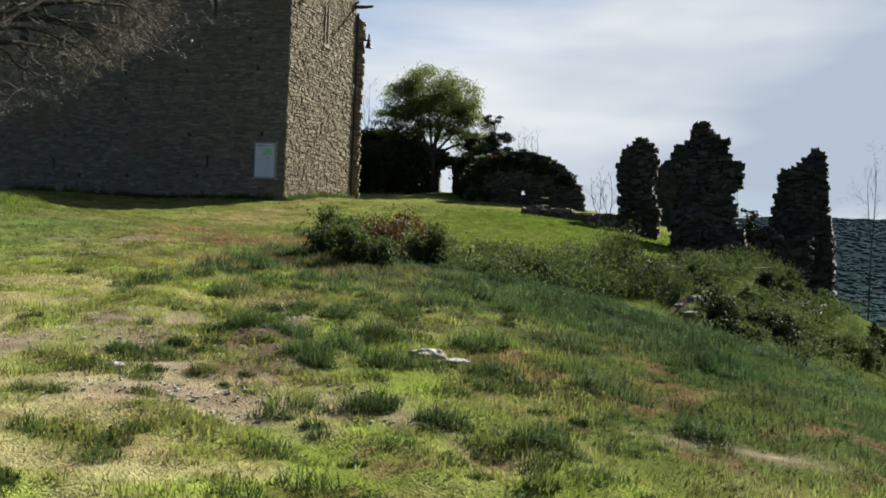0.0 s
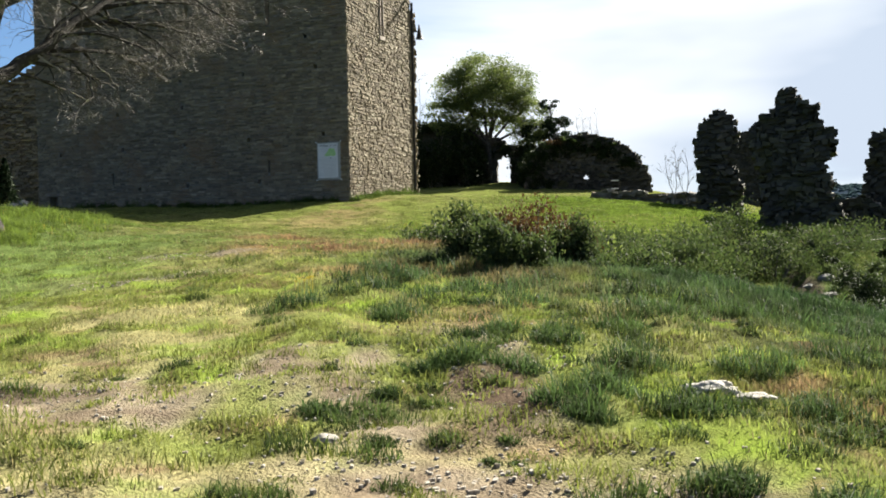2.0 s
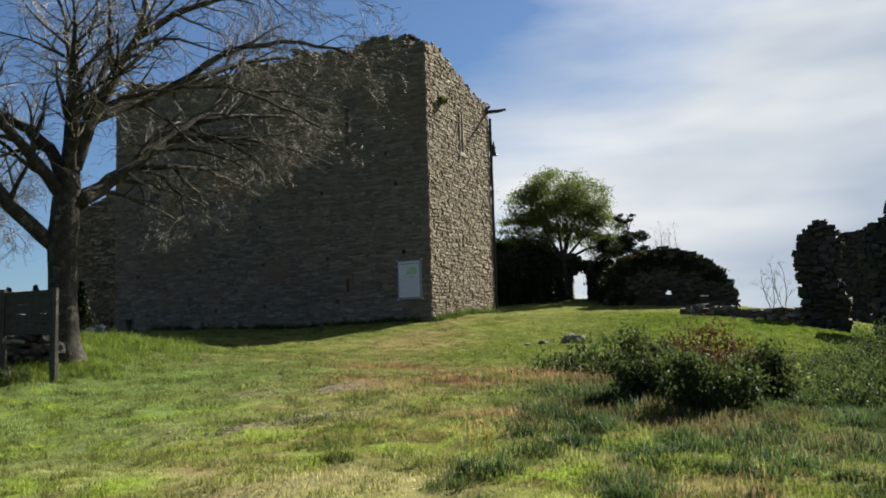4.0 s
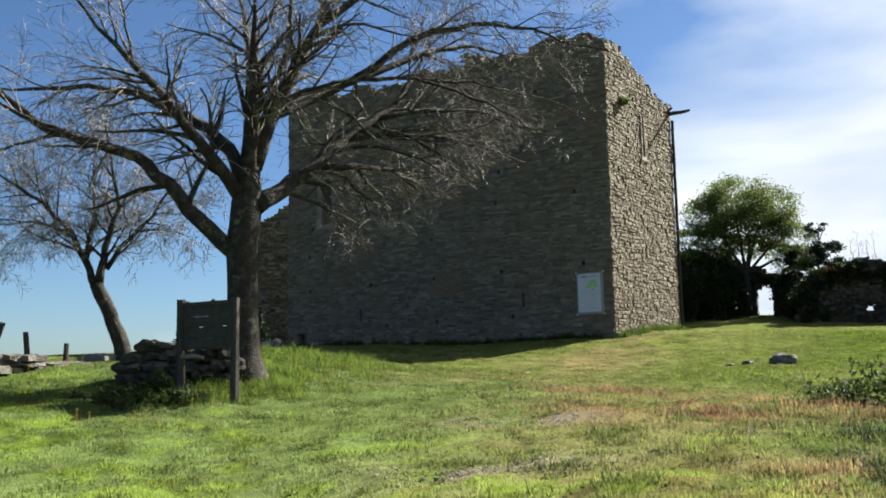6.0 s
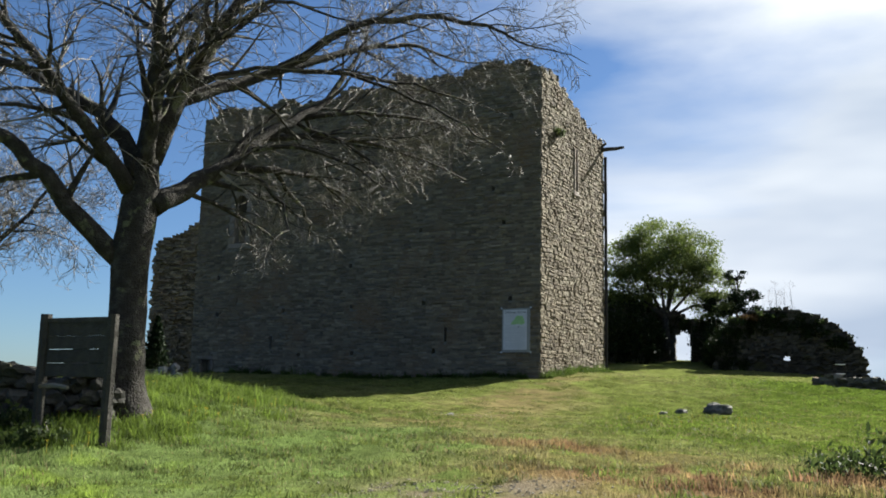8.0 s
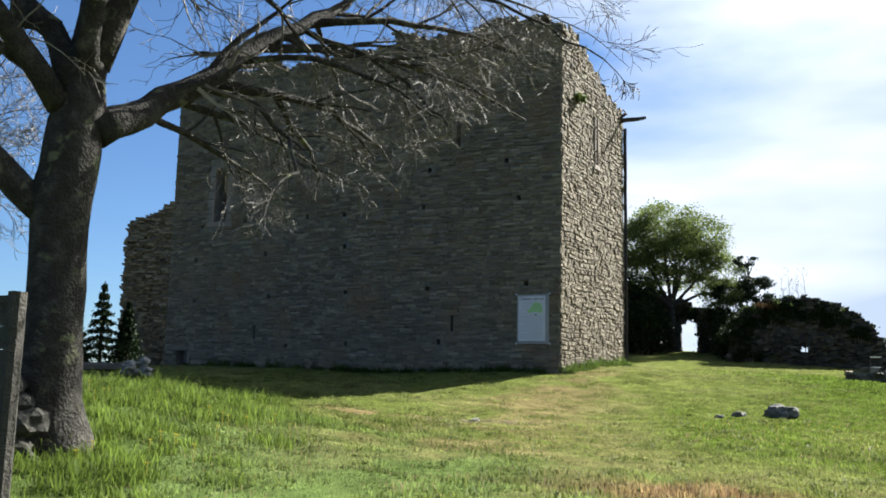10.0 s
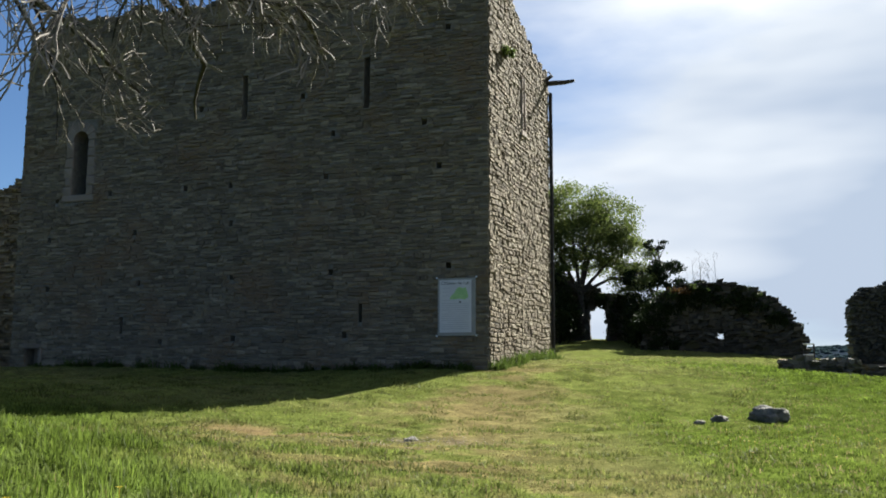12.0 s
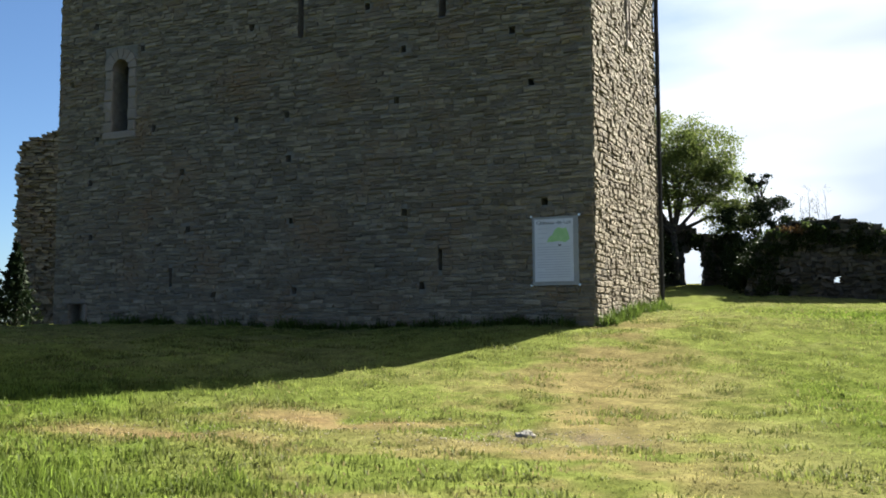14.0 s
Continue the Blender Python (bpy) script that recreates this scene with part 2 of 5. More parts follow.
def tube(soup, pts, radii, sides=6):
    """A tapered round limb along points."""
    pts = [Vector(p) for p in pts]
    vs, fs = [], []
    side = None
    for i, p in enumerate(pts):
        d = (pts[min(i + 1, len(pts) - 1)] - pts[max(i - 1, 0)]).normalized()
        if side is None:
            side = d.orthogonal().normalized()
        side = (side - d * side.dot(d)).normalized()
        other = d.cross(side)
        for k in range(sides):
            a = 2 * math.pi * k / sides
            vs.append(p + (side * math.cos(a) + other * math.sin(a)) * radii[i])
    for i in range(len(pts) - 1):
        for k in range(sides):
            q = (k + 1) % sides
            fs.append((i * sides + k, i * sides + q, (i + 1) * sides + q, (i + 1) * sides + k))
    fs.append(tuple(range(sides - 1, -1, -1)))
    fs.append(tuple((len(pts) - 1) * sides + k for k in range(sides)))
    soup.add(vs, fs)


def stone_block(soup, o, u, n, s0, s1, z0, z1, proud, sink=0.05, rough=0.02):
    """A faced stone of a wall: o is the wall's foot, u its way, n its outward side."""
    w, h = s1 - s0, z1 - z0
    k = min(w, h) * 0.16
    vs = []
    for lift, inset in ((-sink, 0.0), (proud * 0.55, 0.0), (proud, k)):
        for a, b in ((s0 + inset, z0 + inset), (s1 - inset, z0 + inset), (s1 - inset, z1 - inset), (s0 + inset, z1 - inset)):
            a += pick.uniform(-rough, rough)
            b += pick.uniform(-rough, rough)
            d = lift + pick.uniform(-rough, rough) * 0.6
            vs.append((o[0] + u[0] * a + n[0] * d, o[1] + u[1] * a + n[1] * d, o[2] + b))
    fs = [(8, 9, 10, 11)]
    for r in (0, 4):
        fs += [(r + i, r + (i + 1) % 4, r + 4 + (i + 1) % 4, r + 4 + i) for i in range(4)]
    soup.add(vs, fs)


def boulder(soup, c, size, seed, rough=0.28, cuts=2):
    """A weathered lump of rock."""
    bm = bmesh.new()
    bmesh.ops.create_icosphere(bm, subdivisions=cuts, radius=1.0)
    for v in bm.verts:
        k = 1 + rough * noise.noise(v.co * 1.3 + Vector((seed * 3.1, seed, 0))) + rough * 0.5 * noise.noise(v.co * 3.1 + Vector((seed, 0, 7)))
        v.co = Vector((c[0] + v.co.x * size[0] * k, c[1] + v.co.y * size[1] * k, c[2] + v.co.z * size[2] * k))
    bm.verts.ensure_lookup_table()
    soup.add([tuple(v.co) for v in bm.verts], [tuple(v.index for v in f.verts) for f in bm.faces])
    bm.free()


# ---- the ground: a hill top that falls away to a wooded valley ----
BROAD = [[-0.04, -1.02, 0.01, -0.68, -0.89, -1.56, -0.92],
    [0.22, -0.16, 0.84, 0.40, 0.69, 0.10, 0.02],
    [0.70, 1.93, 0.52, 1.96, -0.03, 2.24, 2.03],
    [1.45, -0.36, 0.25, 0.25, 2.81, 1.14, 0.13],
    [0.11, -1.35, -1.03, -2.66, -1.95, -1.07, -0.30]]
FINE = [[0.05, 0.03, 0.25, 0.33, -0.55, -0.25, -0.36],
    [0.07, -0.49, -0.10, -0.04, -0.34, -0.47, 0.27],
    [-0.07, 0.42, 0.43, 0.02, 0.12, -0.40, -0.13],
    [0.18, 0.21, 0.03, -0.24, 0.13, 0.33, 0.46],
    [0.09, -0.08, -0.41, -0.41, 0.70, 0.10, 0.16]]


def smooth(a, b, x):
    k = np.clip((x - a) / (b - a), 0, 1)
    return k * k * (3 - 2 * k)


def lattice(x, y, seed=0):
    """Smooth value noise, 0 to 1."""
    xi, yi = np.floor(x), np.floor(y)
    fx, fy = x - xi, y - yi
    fx, fy = fx * fx * (3 - 2 * fx), fy * fy * (3 - 2 * fy)

    def h(a, b):
        s = np.sin(a * 127.1 + b * 311.7 + seed * 74.7) * 43758.5453
        return s - np.floor(s)

    return (h(xi, yi) * (1 - fx) + h(xi + 1, yi) * fx) * (1 - fy) + (h(xi, yi + 1) * (1 - fx) + h(xi + 1, yi + 1) * fx) * fy


def ground_z(x, y):
    x, y = np.asarray(x, float), np.asarray(y, float)
    xc, yc = np.clip(x, -70, 50), np.clip(y, -40, 120)
    z = -3.07 - 2.8 * xc / 30 + 1.47 * yc / 30
    for i, gx in enumerate(range(-40, 41, 20)):
        for j, gy in enumerate(range(-15, 106, 20)):
            z = z + BROAD[i][j] * np.exp(-((x - gx) ** 2 + (y - gy) ** 2) / 392.0)
    for i, gx in enumerate(range(-14, 15, 7)):
        for j, gy in enumerate(range(3, 46, 7)):
            z = z + FINE[i][j] * np.exp(-((x - gx) ** 2 + (y - gy) ** 2) / 42.32)
    z = z + 0.15 * np.exp(-((x + 11.6) / 1.8) ** 2 - ((y - 22.6) / 3.0) ** 2)
    edge = x - 7.75 - 0.1 * (y - 26)
    z = z + 0.5 * smooth(-0.1, 0.45, edge) * (1 - smooth(4.0, 7.5, edge)) * smooth(18.5, 22, y) * (1 - smooth(30, 34, y))
    z = z - 0.3 * np.maximum(0, x - 21) - 0.16 * np.maximum(0, -38 - x) - 0.10 * np.maximum(0, y - 84)
    r = np.hypot(x + 8, y - 38)
    bearing = np.arctan2(x, np.maximum(y, 1e-3))
    ridge = 75 * smooth(0.0, 0.35, bearing) * (0.75 + 0.35 * lattice(x / 420, y / 420, 3)) - 35 * (1 - smooth(0.0, 0.35, bearing))
    far = -70 + smooth(900, 2300, r) * (70 + ridge)
    near = z + 0.08 * (lattice(x * 1.1, y * 1.1, 1) - 0.5) + 0.06 * (lattice(x * 2.7, y * 2.7, 2) - 0.5)
    rough = 0.35 + 0.65 * (1 - smooth(11, 16, y))
    near = near + rough * (0.055 * (lattice(x * 3.1, y * 3.7, 41) - 0.5) + 0.04 * (lattice(x * 6.2 + 5, y * 6.9, 42) - 0.5))
    k = smooth(52, 190, r)
    return near * (1 - k) + far * k


def gz(x, y):
    return float(ground_z(x, y))


def spot(x, y, cx, cy, rx, ry):
    return np.exp(-(((x - cx) / rx) ** 2 + ((y - cy) / ry) ** 2))


def turf(x, y):
    """Colour of the sward and the height of its grass at a place."""
    n1, n2, n3 = lattice(x * 0.45, y * 0.45, 5), lattice(x * 1.3, y * 1.3, 6), lattice(x * 3.3, y * 3.3, 8)
    mess = 0.5 * n1 + 0.3 * n2 + 0.2 * n3
    col = np.zeros(x.shape + (3,)) + np.array((0.285, 0.335, 0.085))
    tall = np.zeros_like(x) + 0.045

    def lay(mask, rgb, height):
        nonlocal col, tall
        m = np.clip(mask, 0, 1)
        col = col * (1 - m[..., None]) + np.array(rgb) * m[..., None]
        tall = tall * (1 - m) + height * m

    lay(smooth(0.42, 0.62, mess) * 0.5, (0.34, 0.33, 0.135), 0.04)
    # the bank under the trees and the meadow above: longer and greener
    lay(spot(x, y, -13, 22, 5.5, 7) * 1.3 + spot(x, y, -16, 32, 5, 4), (0.185, 0.265, 0.045), 0.10)
    lay(smooth(-4, 3, x) * smooth(28, 36, y) * (1 - smooth(56, 66, y)), (0.175, 0.255, 0.04), 0.08)
    lay(smooth(-5.2, -3.6, x) * smooth(21, 26, y) * (1 - smooth(36, 44, y)) * smooth(0.3, 0.5, mess), (0.19, 0.265, 0.045), 0.07)
    lay((1 - smooth(-6, -3.4, x)) * smooth(7, 10, y) * (1 - smooth(20, 25, y)) * 0.7, (0.225, 0.33, 0.10), 0.05)
    # long dark grass on the slope and the hump
    hump = smooth(-3.4, -0.3, x - 0.10 * (y - 9)) * smooth(8, 11.5, y + 0.5 * x) * (1 - smooth(17, 22, y - 0.5 * x))
    slope = smooth(1.7, 3.4, x) * smooth(3.6, 6.4, y) * (1 - smooth(18, 23, y - 0.5 * x))
    long = np.clip(np.maximum(hump, slope) * (0.72 + 0.6 * n1), 0, 1)
    lay(long, (0.050, 0.098, 0.034), 0.125)
    lay(smooth(6.8, 8.0, x) * smooth(15, 18, y) * (1 - smooth(32, 36, y)), (0.14, 0.18, 0.05), 0.07)
    # worn dry turf near the start and along the trodden line
    dry = np.clip(spot(x, y, -2.6, 5.5, 4.6, 4.6) * 1.5, 0, 1) * smooth(0.30, 0.55, 0.55 * n1 + 0.45 * n2)
    lay(dry * 0.75, (0.50, 0.44, 0.21), 0.034)
    tread = np.exp(-((x + 6.2 + 0.06 * (y - 20) - 1.2 * np.sin(y * 0.16)) / 2.2) ** 2) * smooth(10, 16, y) * (1 - smooth(43, 47, y))
    lay(tread * smooth(0.36, 0.58, mess) * 0.95 * smooth(17, 24, y), (0.40, 0.33, 0.14), 0.026)
    lay((spot(x, y, -12.6, 30.7, 2.0, 0.8) + spot(x, y, -11.2, 33.0, 2.0, 0.8)) * smooth(0.25, 0.5, n2) * 0.9, (0.42, 0.30, 0.15), 0.02)
    n4, n5 = lattice(x * 2.2 + 3, y * 2.9, 31), lattice(x * 5.3, y * 6.7 + 2, 32)
    start = 1 - smooth(9.5, 14, y + 0.5 * x)
    lay(start * smooth(0.50, 0.68, 0.6 * n4 + 0.4 * n5) * (1 - smooth(2.0, 4.5, x)) * 0.85, (0.30, 0.42, 0.06), 0.05)
    lay(start * smooth(0.58, 0.74, 0.5 * n5 + 0.5 * lattice(x * 3.1, y * 4.2, 33)) * 0.75 * smooth(-6, -3.5, x), (0.29, 0.19, 0.11), 0.02)
    # reddish dry stalks
    rust = 1.3 * spot(x, y, -2.3, 16.4, 2.4, 1.6) + spot(x, y, -1.0, 11.6, 1.9, 0.7) + spot(x, y, 2.6, 6.6, 0.9, 0.6) + spot(x, y, 0.4, 8.6, 0.9, 0.5) + spot(x, y, -4.2, 19.5, 1.6, 1.0)
    lay(rust * smooth(0.18, 0.48, n2 * 0.6 + n3 * 0.4) * 0.85, (0.38, 0.225, 0.125), 0.09)
    # bare gravelly earth
    bare = spot(x, y, -1.4, 6.3, 1.7, 0.55) + spot(x, y, 0.3, 7.5, 0.8, 0.9) + spot(x, y, 0.6, 5.0, 0.9, 0.35) + spot(x, y, -4.2, 5.2, 1.6, 0.9)
    bare = bare + spot(x, y, -4.5, 15.3, 0.9, 0.4) + spot(x, y, -3.9, 12.5, 0.8, 0.35) + spot(x, y, -2.2, 4.0, 1.6, 0.6) + 0.7 * spot(x, y, -8.3, 32, 1.0, 0.5)
    bare = bare + spot(x, y, 0.45, 6.35, 0.42, 0.5) + spot(x, y, -0.3, 5.8, 0.9, 0.28) + spot(x, y, 0.95, 6.95, 0.5, 0.28) + spot(x, y, 1.3, 4.85, 0.7, 0.22) + spot(x, y, -0.5, 7.0, 0.8, 0.3) + 0.8 * spot(x, y, -0.9, 7.5, 0.7, 0.2) + spot(x, y, 3.9, 5.5, 0.5, 0.15)
    earth = np.clip(bare * 1.35, 0, 1) * smooth(0.33, 0.56, n2 * 0.55 + n3 * 0.45)
    lay(earth * 0.9, (0.44, 0.36, 0.25), 0.006)
    lay(earth * (spot(x, y, 0.5, 6.4, 0.5, 0.5) + spot(x, y, 1.0, 6.95, 0.5, 0.3) + 0.6 * smooth(0.5, 0.75, lattice(x * 5.1, y * 5.1, 19))), (0.17, 0.125, 0.085), 0.006)
    # turf colour brightened by the start, standing in for stronger light there
    col = col * (1 + 0.28 * (1 - smooth(10, 18, y)) * (1 - smooth(0.0, 3.0, x)))[..., None]
    scarp = np.exp(-((x - 7.9 - 0.1 * (y - 26)) / 0.22) ** 2) * smooth(19.5, 21.5, y) * (1 - smooth(29, 31, y))
    lay(scarp * smooth(0.2, 0.5, n3), (0.30, 0.25, 0.19), 0.01)
    # woodland of the valley, turning blue far off as haze painted into the colour
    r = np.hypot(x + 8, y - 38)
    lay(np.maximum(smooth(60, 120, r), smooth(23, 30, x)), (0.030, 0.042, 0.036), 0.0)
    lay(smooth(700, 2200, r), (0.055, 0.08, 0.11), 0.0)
    return col, tall, earth


def axis(lo, hi, fine_lo, fine_hi, step, growth):
    a = list(np.arange(fine_lo, fine_hi + 1e-6, step))
    s = step
    while a[-1] < hi:
        s *= growth
        a.append(a[-1] + s)
    s = step
    while a[0] > lo:
        s *= growth
        a.insert(0, a[0] - s)
    return np.array(a)


gx, gy = axis(-4200, 4200, -22, 16, 0.13, 1.09), axis(-2500, 4800, -4, 50, 0.13, 1.09)
X, Y = np.meshgrid(gx, gy)
Z = ground_z(X, Y)
me = bpy.data.meshes.new("ground")
nx, ny = len(gx), len(gy)
me.vertices.add(nx * ny)
me.vertices.foreach_set("co", np.stack([X, Y, Z], -1).astype(np.float32).ravel())
ii, jj = np.meshgrid(np.arange(nx - 1), np.arange(ny - 1))
a = (jj * nx + ii).ravel()
quads = np.stack([a, a + 1, a + 1 + nx, a + nx], -1).astype(np.int32)
me.loops.add(quads.size)
me.loops.foreach_set("vertex_index", quads.ravel())
me.polygons.add(len(quads))
me.polygons.foreach_set("loop_start", np.arange(0, quads.size, 4, dtype=np.int32))
me.polygons.foreach_set("use_smooth", np.ones(len(quads), dtype=bool))
me.update()
me.validate()
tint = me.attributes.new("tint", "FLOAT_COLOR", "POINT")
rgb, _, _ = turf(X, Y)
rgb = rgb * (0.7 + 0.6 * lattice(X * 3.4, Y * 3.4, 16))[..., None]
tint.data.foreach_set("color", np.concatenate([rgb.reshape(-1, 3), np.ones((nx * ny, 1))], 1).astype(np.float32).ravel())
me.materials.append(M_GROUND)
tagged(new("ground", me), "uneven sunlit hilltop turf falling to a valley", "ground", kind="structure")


# ---- the keep ----
KU, KN = Vector((0.279, 0.960, 0)), Vector((0.960, -0.279, 0))   # along the lit side, and out of it
FU, FN = -KN, -KU                                                 # along the shaded front, and out of it
CORNER = Vector((-7.30, 43.93, 0))
LONG, DEEP = 18.85, 7.75
FOOT = 1.2


def front_top(s):
    steps = [(0.75, 15.15), (3.6, 15.72), (4.1, 15.45), (6.2, 15.5), (7.3, 15.85), (9.2, 15.45), (10.3, 15.72), (13.2, 15.35), (14.2, 15.65), (16.8, 15.5), (18.0, 15.8), (19.5, 15.35)]
    z = next(z for end, z in steps if s <= end)
    return z + 0.16 * math.sin(s * 5.1) * math.sin(s * 2.3 + 1)


def side_top(s):
    pts = [(0, 15.15), (1.2, 15.35), (1.9, 15.15), (3.4, 14.75), (4.5, 14.4), (6.4, 13.95), (9, 13.85)]
    for (a, za), (b, zb) in zip(pts, pts[1:]):
        if s <= b:
            return za + (zb - za) * max(0, (s - a)) / (b - a) + 0.12 * math.sin(s * 7.7)
    return 13.85


def pierced(origin, u, n, length, top, thick, holes, step=0.45):
    """A wall with openings that go through it, its top broken in steps."""
    ss = sorted({0.0, length, *np.arange(step, length, step).round(3).tolist(), *[h[0] for h in holes], *[h[1] for h in holes]})
    ss = [s for s in ss if 0 <= s <= length]
    tops = [round(top((a + b) / 2), 2) for a, b in zip(ss, ss[1:])]
    zs = sorted({FOOT, *tops, *[h[2] for h in holes], *[h[3] for h in holes]})

    def solid(i, j):
        if not (0 <= i < len(ss) - 1 and 0 <= j < len(zs) - 1):
            return False
        s, z = (ss[i] + ss[i + 1]) / 2, (zs[j] + zs[j + 1]) / 2
        return z < tops[i] and not any(h[0] < s < h[1] and h[2] < z < h[3] for h in holes)

    soup = Soup()

    def at(s, z, d):
        return tuple(origin + u * s + n * d + Vector((0, 0, z)))

    for i in range(len(ss) - 1):
        j = 0
        while j < len(zs) - 1:
            if not solid(i, j):
                j += 1
                continue
            k = j
            while solid(i, k + 1) and solid(i - 1, k + 1) == solid(i - 1, j) and solid(i + 1, k + 1) == solid(i + 1, j):
                k += 1
            a, b, c, d = ss[i], ss[i + 1], zs[j], zs[k + 1]
            soup.add([at(a, c, 0), at(b, c, 0), at(b, d, 0), at(a, d, 0)], [(0, 1, 2, 3)])
            soup.add([at(a, c, -thick), at(b, c, -thick), at(b, d, -thick), at(a, d, -thick)], [(3, 2, 1, 0)])
            if not solid(i - 1, j):
                soup.add([at(a, c, 0), at(a, d, 0), at(a, d, -thick), at(a, c, -thick)], [(0, 1, 2, 3)])
            if not solid(i + 1, j):
                soup.add([at(b, c, 0), at(b, c, -thick), at(b, d, -thick), at(b, d, 0)], [(0, 1, 2, 3)])
            if not solid(i, k + 1):
                soup.add([at(a, d, 0), at(b, d, 0), at(b, d, -thick), at(a, d, -thick)], [(0, 1, 2, 3)])
            if not solid(i, j - 1):
                soup.add([at(a, c, 0), at(a, c, -thick), at(b, c, -thick), at(b, c, 0)], [(0, 1, 2, 3)])
            j = k + 1
    return soup


# openings: from, to along the wall, and from, to in height
WINDOW = (15.72, 16.42, 8.72, 11.15)
FRONT_SLITS = [(4.12, 4.36, 10.86, 12.62), (8.84, 9.06, 10.90, 12.52), (4.28, 4.40, 3.76, 4.36), (13.74, 13.86, 3.50, 4.10)]
LOW_DOOR = (17.5, 18.15, 1.2, 3.0)
PUTLOGS = [(17.19, 12.41), (15.16, 11.4), (10.75, 11.46), (6.65, 11.52), (5.47, 10.1), (2.17, 10.19), (1.65, 8.71), (5.69, 8.65), (9.42, 8.6), (11.3, 8.62), (14.61, 8.66), (17.07, 8.55), (18.22, 10.47),
           (13.41, 7.14), (17.32, 7.05), (9.36, 7.26), (9.24, 5.39), (5.44, 5.42), (1.32, 5.48), (13.14, 5.3), (17.26, 5.21), (4.91, 3.35), (9.12, 3.29), (12.1, 3.24), (1.35, 13.3), (6.2, 12.9), (15.9, 13.4), (10.2, 13.3), (3.4, 13.5)]
PUTLOGS = [(s - 0.085, s + 0.085, z - 0.10, z + 0.10) for s, z in PUTLOGS]
SIDE_HOLES = [(3.83, 4.02, 10.78, 12.66), (3.72, 3.80, 5.95, 6.62), (1.96, 2.04, 3.55, 4.12)]

keep = thing("castle_keep", "tall roofless grey stone castle keep with broken top", "castle keep", (-13, 48, 2.2))
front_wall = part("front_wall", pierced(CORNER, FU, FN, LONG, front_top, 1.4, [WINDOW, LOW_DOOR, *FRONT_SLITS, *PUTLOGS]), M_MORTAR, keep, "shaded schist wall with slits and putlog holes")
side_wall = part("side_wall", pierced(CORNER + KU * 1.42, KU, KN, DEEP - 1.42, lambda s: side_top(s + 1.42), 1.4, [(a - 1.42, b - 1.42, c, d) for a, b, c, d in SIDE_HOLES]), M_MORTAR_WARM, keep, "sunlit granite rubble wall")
part("far_side_wall", pierced(CORNER + FU * (LONG - 0.01) + KU * 1.42, KU, -KN, DEEP - 1.42, lambda s: 14.6 + 0.3 * math.sin(s * 4), 1.4, []), M_MORTAR, keep)
part("rear_wall", pierced(CORNER + FU * 1.42 + KU * (DEEP - 0.005), FU, KU, LONG - 2.84, lambda s: 13.6 + 0.3 * math.sin(s * 3), 1.4, []), M_MORTAR, keep)


def courses(s_from, s_to, top, holes, hmin, hmax, wmin, wmax, margin=0.01):
    """Rectangles of random rubble courses, trimmed at openings."""
    z = FOOT
    while z < 16.2:
        h = pick.uniform(hmin, hmax)
        s = s_from - pick.uniform(0, 0.2)
        while s < s_to:
            w = pick.uniform(wmin, wmax) * (1.5 if pick.random() < 0.12 else 1)
            a, b, c, d = max(s, s_from), min(s + w, s_to), z + pick.uniform(0, 0.02), z + h - pick.uniform(0, 0.02)
            s += w
            for hs in holes:
                if c < hs[3] and d > hs[2] and a < hs[1] and b > hs[0]:
                    if hs[0] - a > b - hs[1]:
                        b = hs[0]
                    else:
                        a = hs[1]
            if b - a > 0.07 and d < top((a + b) / 2) + 0.10:
                wave = 0.05 * math.sin(a * 0.9 + z * 1.7) + 0.03 * math.sin(a * 2.3 - z)
                if pick.random() < 0.10 and d - c > 0.13:
                    yield a + margin, b - margin, c + wave, (c + d) / 2 + wave - 0.008
                    yield a + margin, b - margin, (c + d) / 2 + wave + 0.008, d + wave
                else:
                    yield a + margin, b - margin, c + wave, d + wave
        z += h


def facing(parent, origin, u, n, rects, near, mat, proud):
    """Stones of a wall: those near the passer-by are pieces of their own, the rest one mesh."""
    rest, singles = Soup(), []
    for r in rects:
        if near(r) and len(singles) < 300:
            singles.append(r)
        else:
            stone_block(rest, origin, u, n, *r, proud=pick.uniform(*proud), rough=0.022)
    part("stonework", rest, mat, parent, kind="stuff")
    shapes = []
    for _ in range(8):
        soup = Soup()
        stone_block(soup, (0, 0, 0), (1, 0, 0), (0, -1, 0), -0.5, 0.5, -0.5, 0.5, proud=1.0, sink=1.0, rough=0.05)
        shapes.append(soup.mesh("stone", mat))
    off = parent.parent.location
    for a, b, c, d in singles:
        ob = new("stone", pick.choice(shapes))
        ob.parent = parent
        p = origin + u * ((a + b) / 2) + Vector((0, 0, (c + d) / 2))
        m = Matrix((( u.x, -n.x, 0, p.x), (u.y, -n.y, 0, p.y), (0, 0, 1, p.z), (0, 0, 0, 1)))
        ob.matrix_parent_inverse = Matrix.Translation((0, 0, 0))
        ob.matrix_basis = m @ Matrix.Diagonal((b - a, pick.uniform(*proud), d - c, 1))


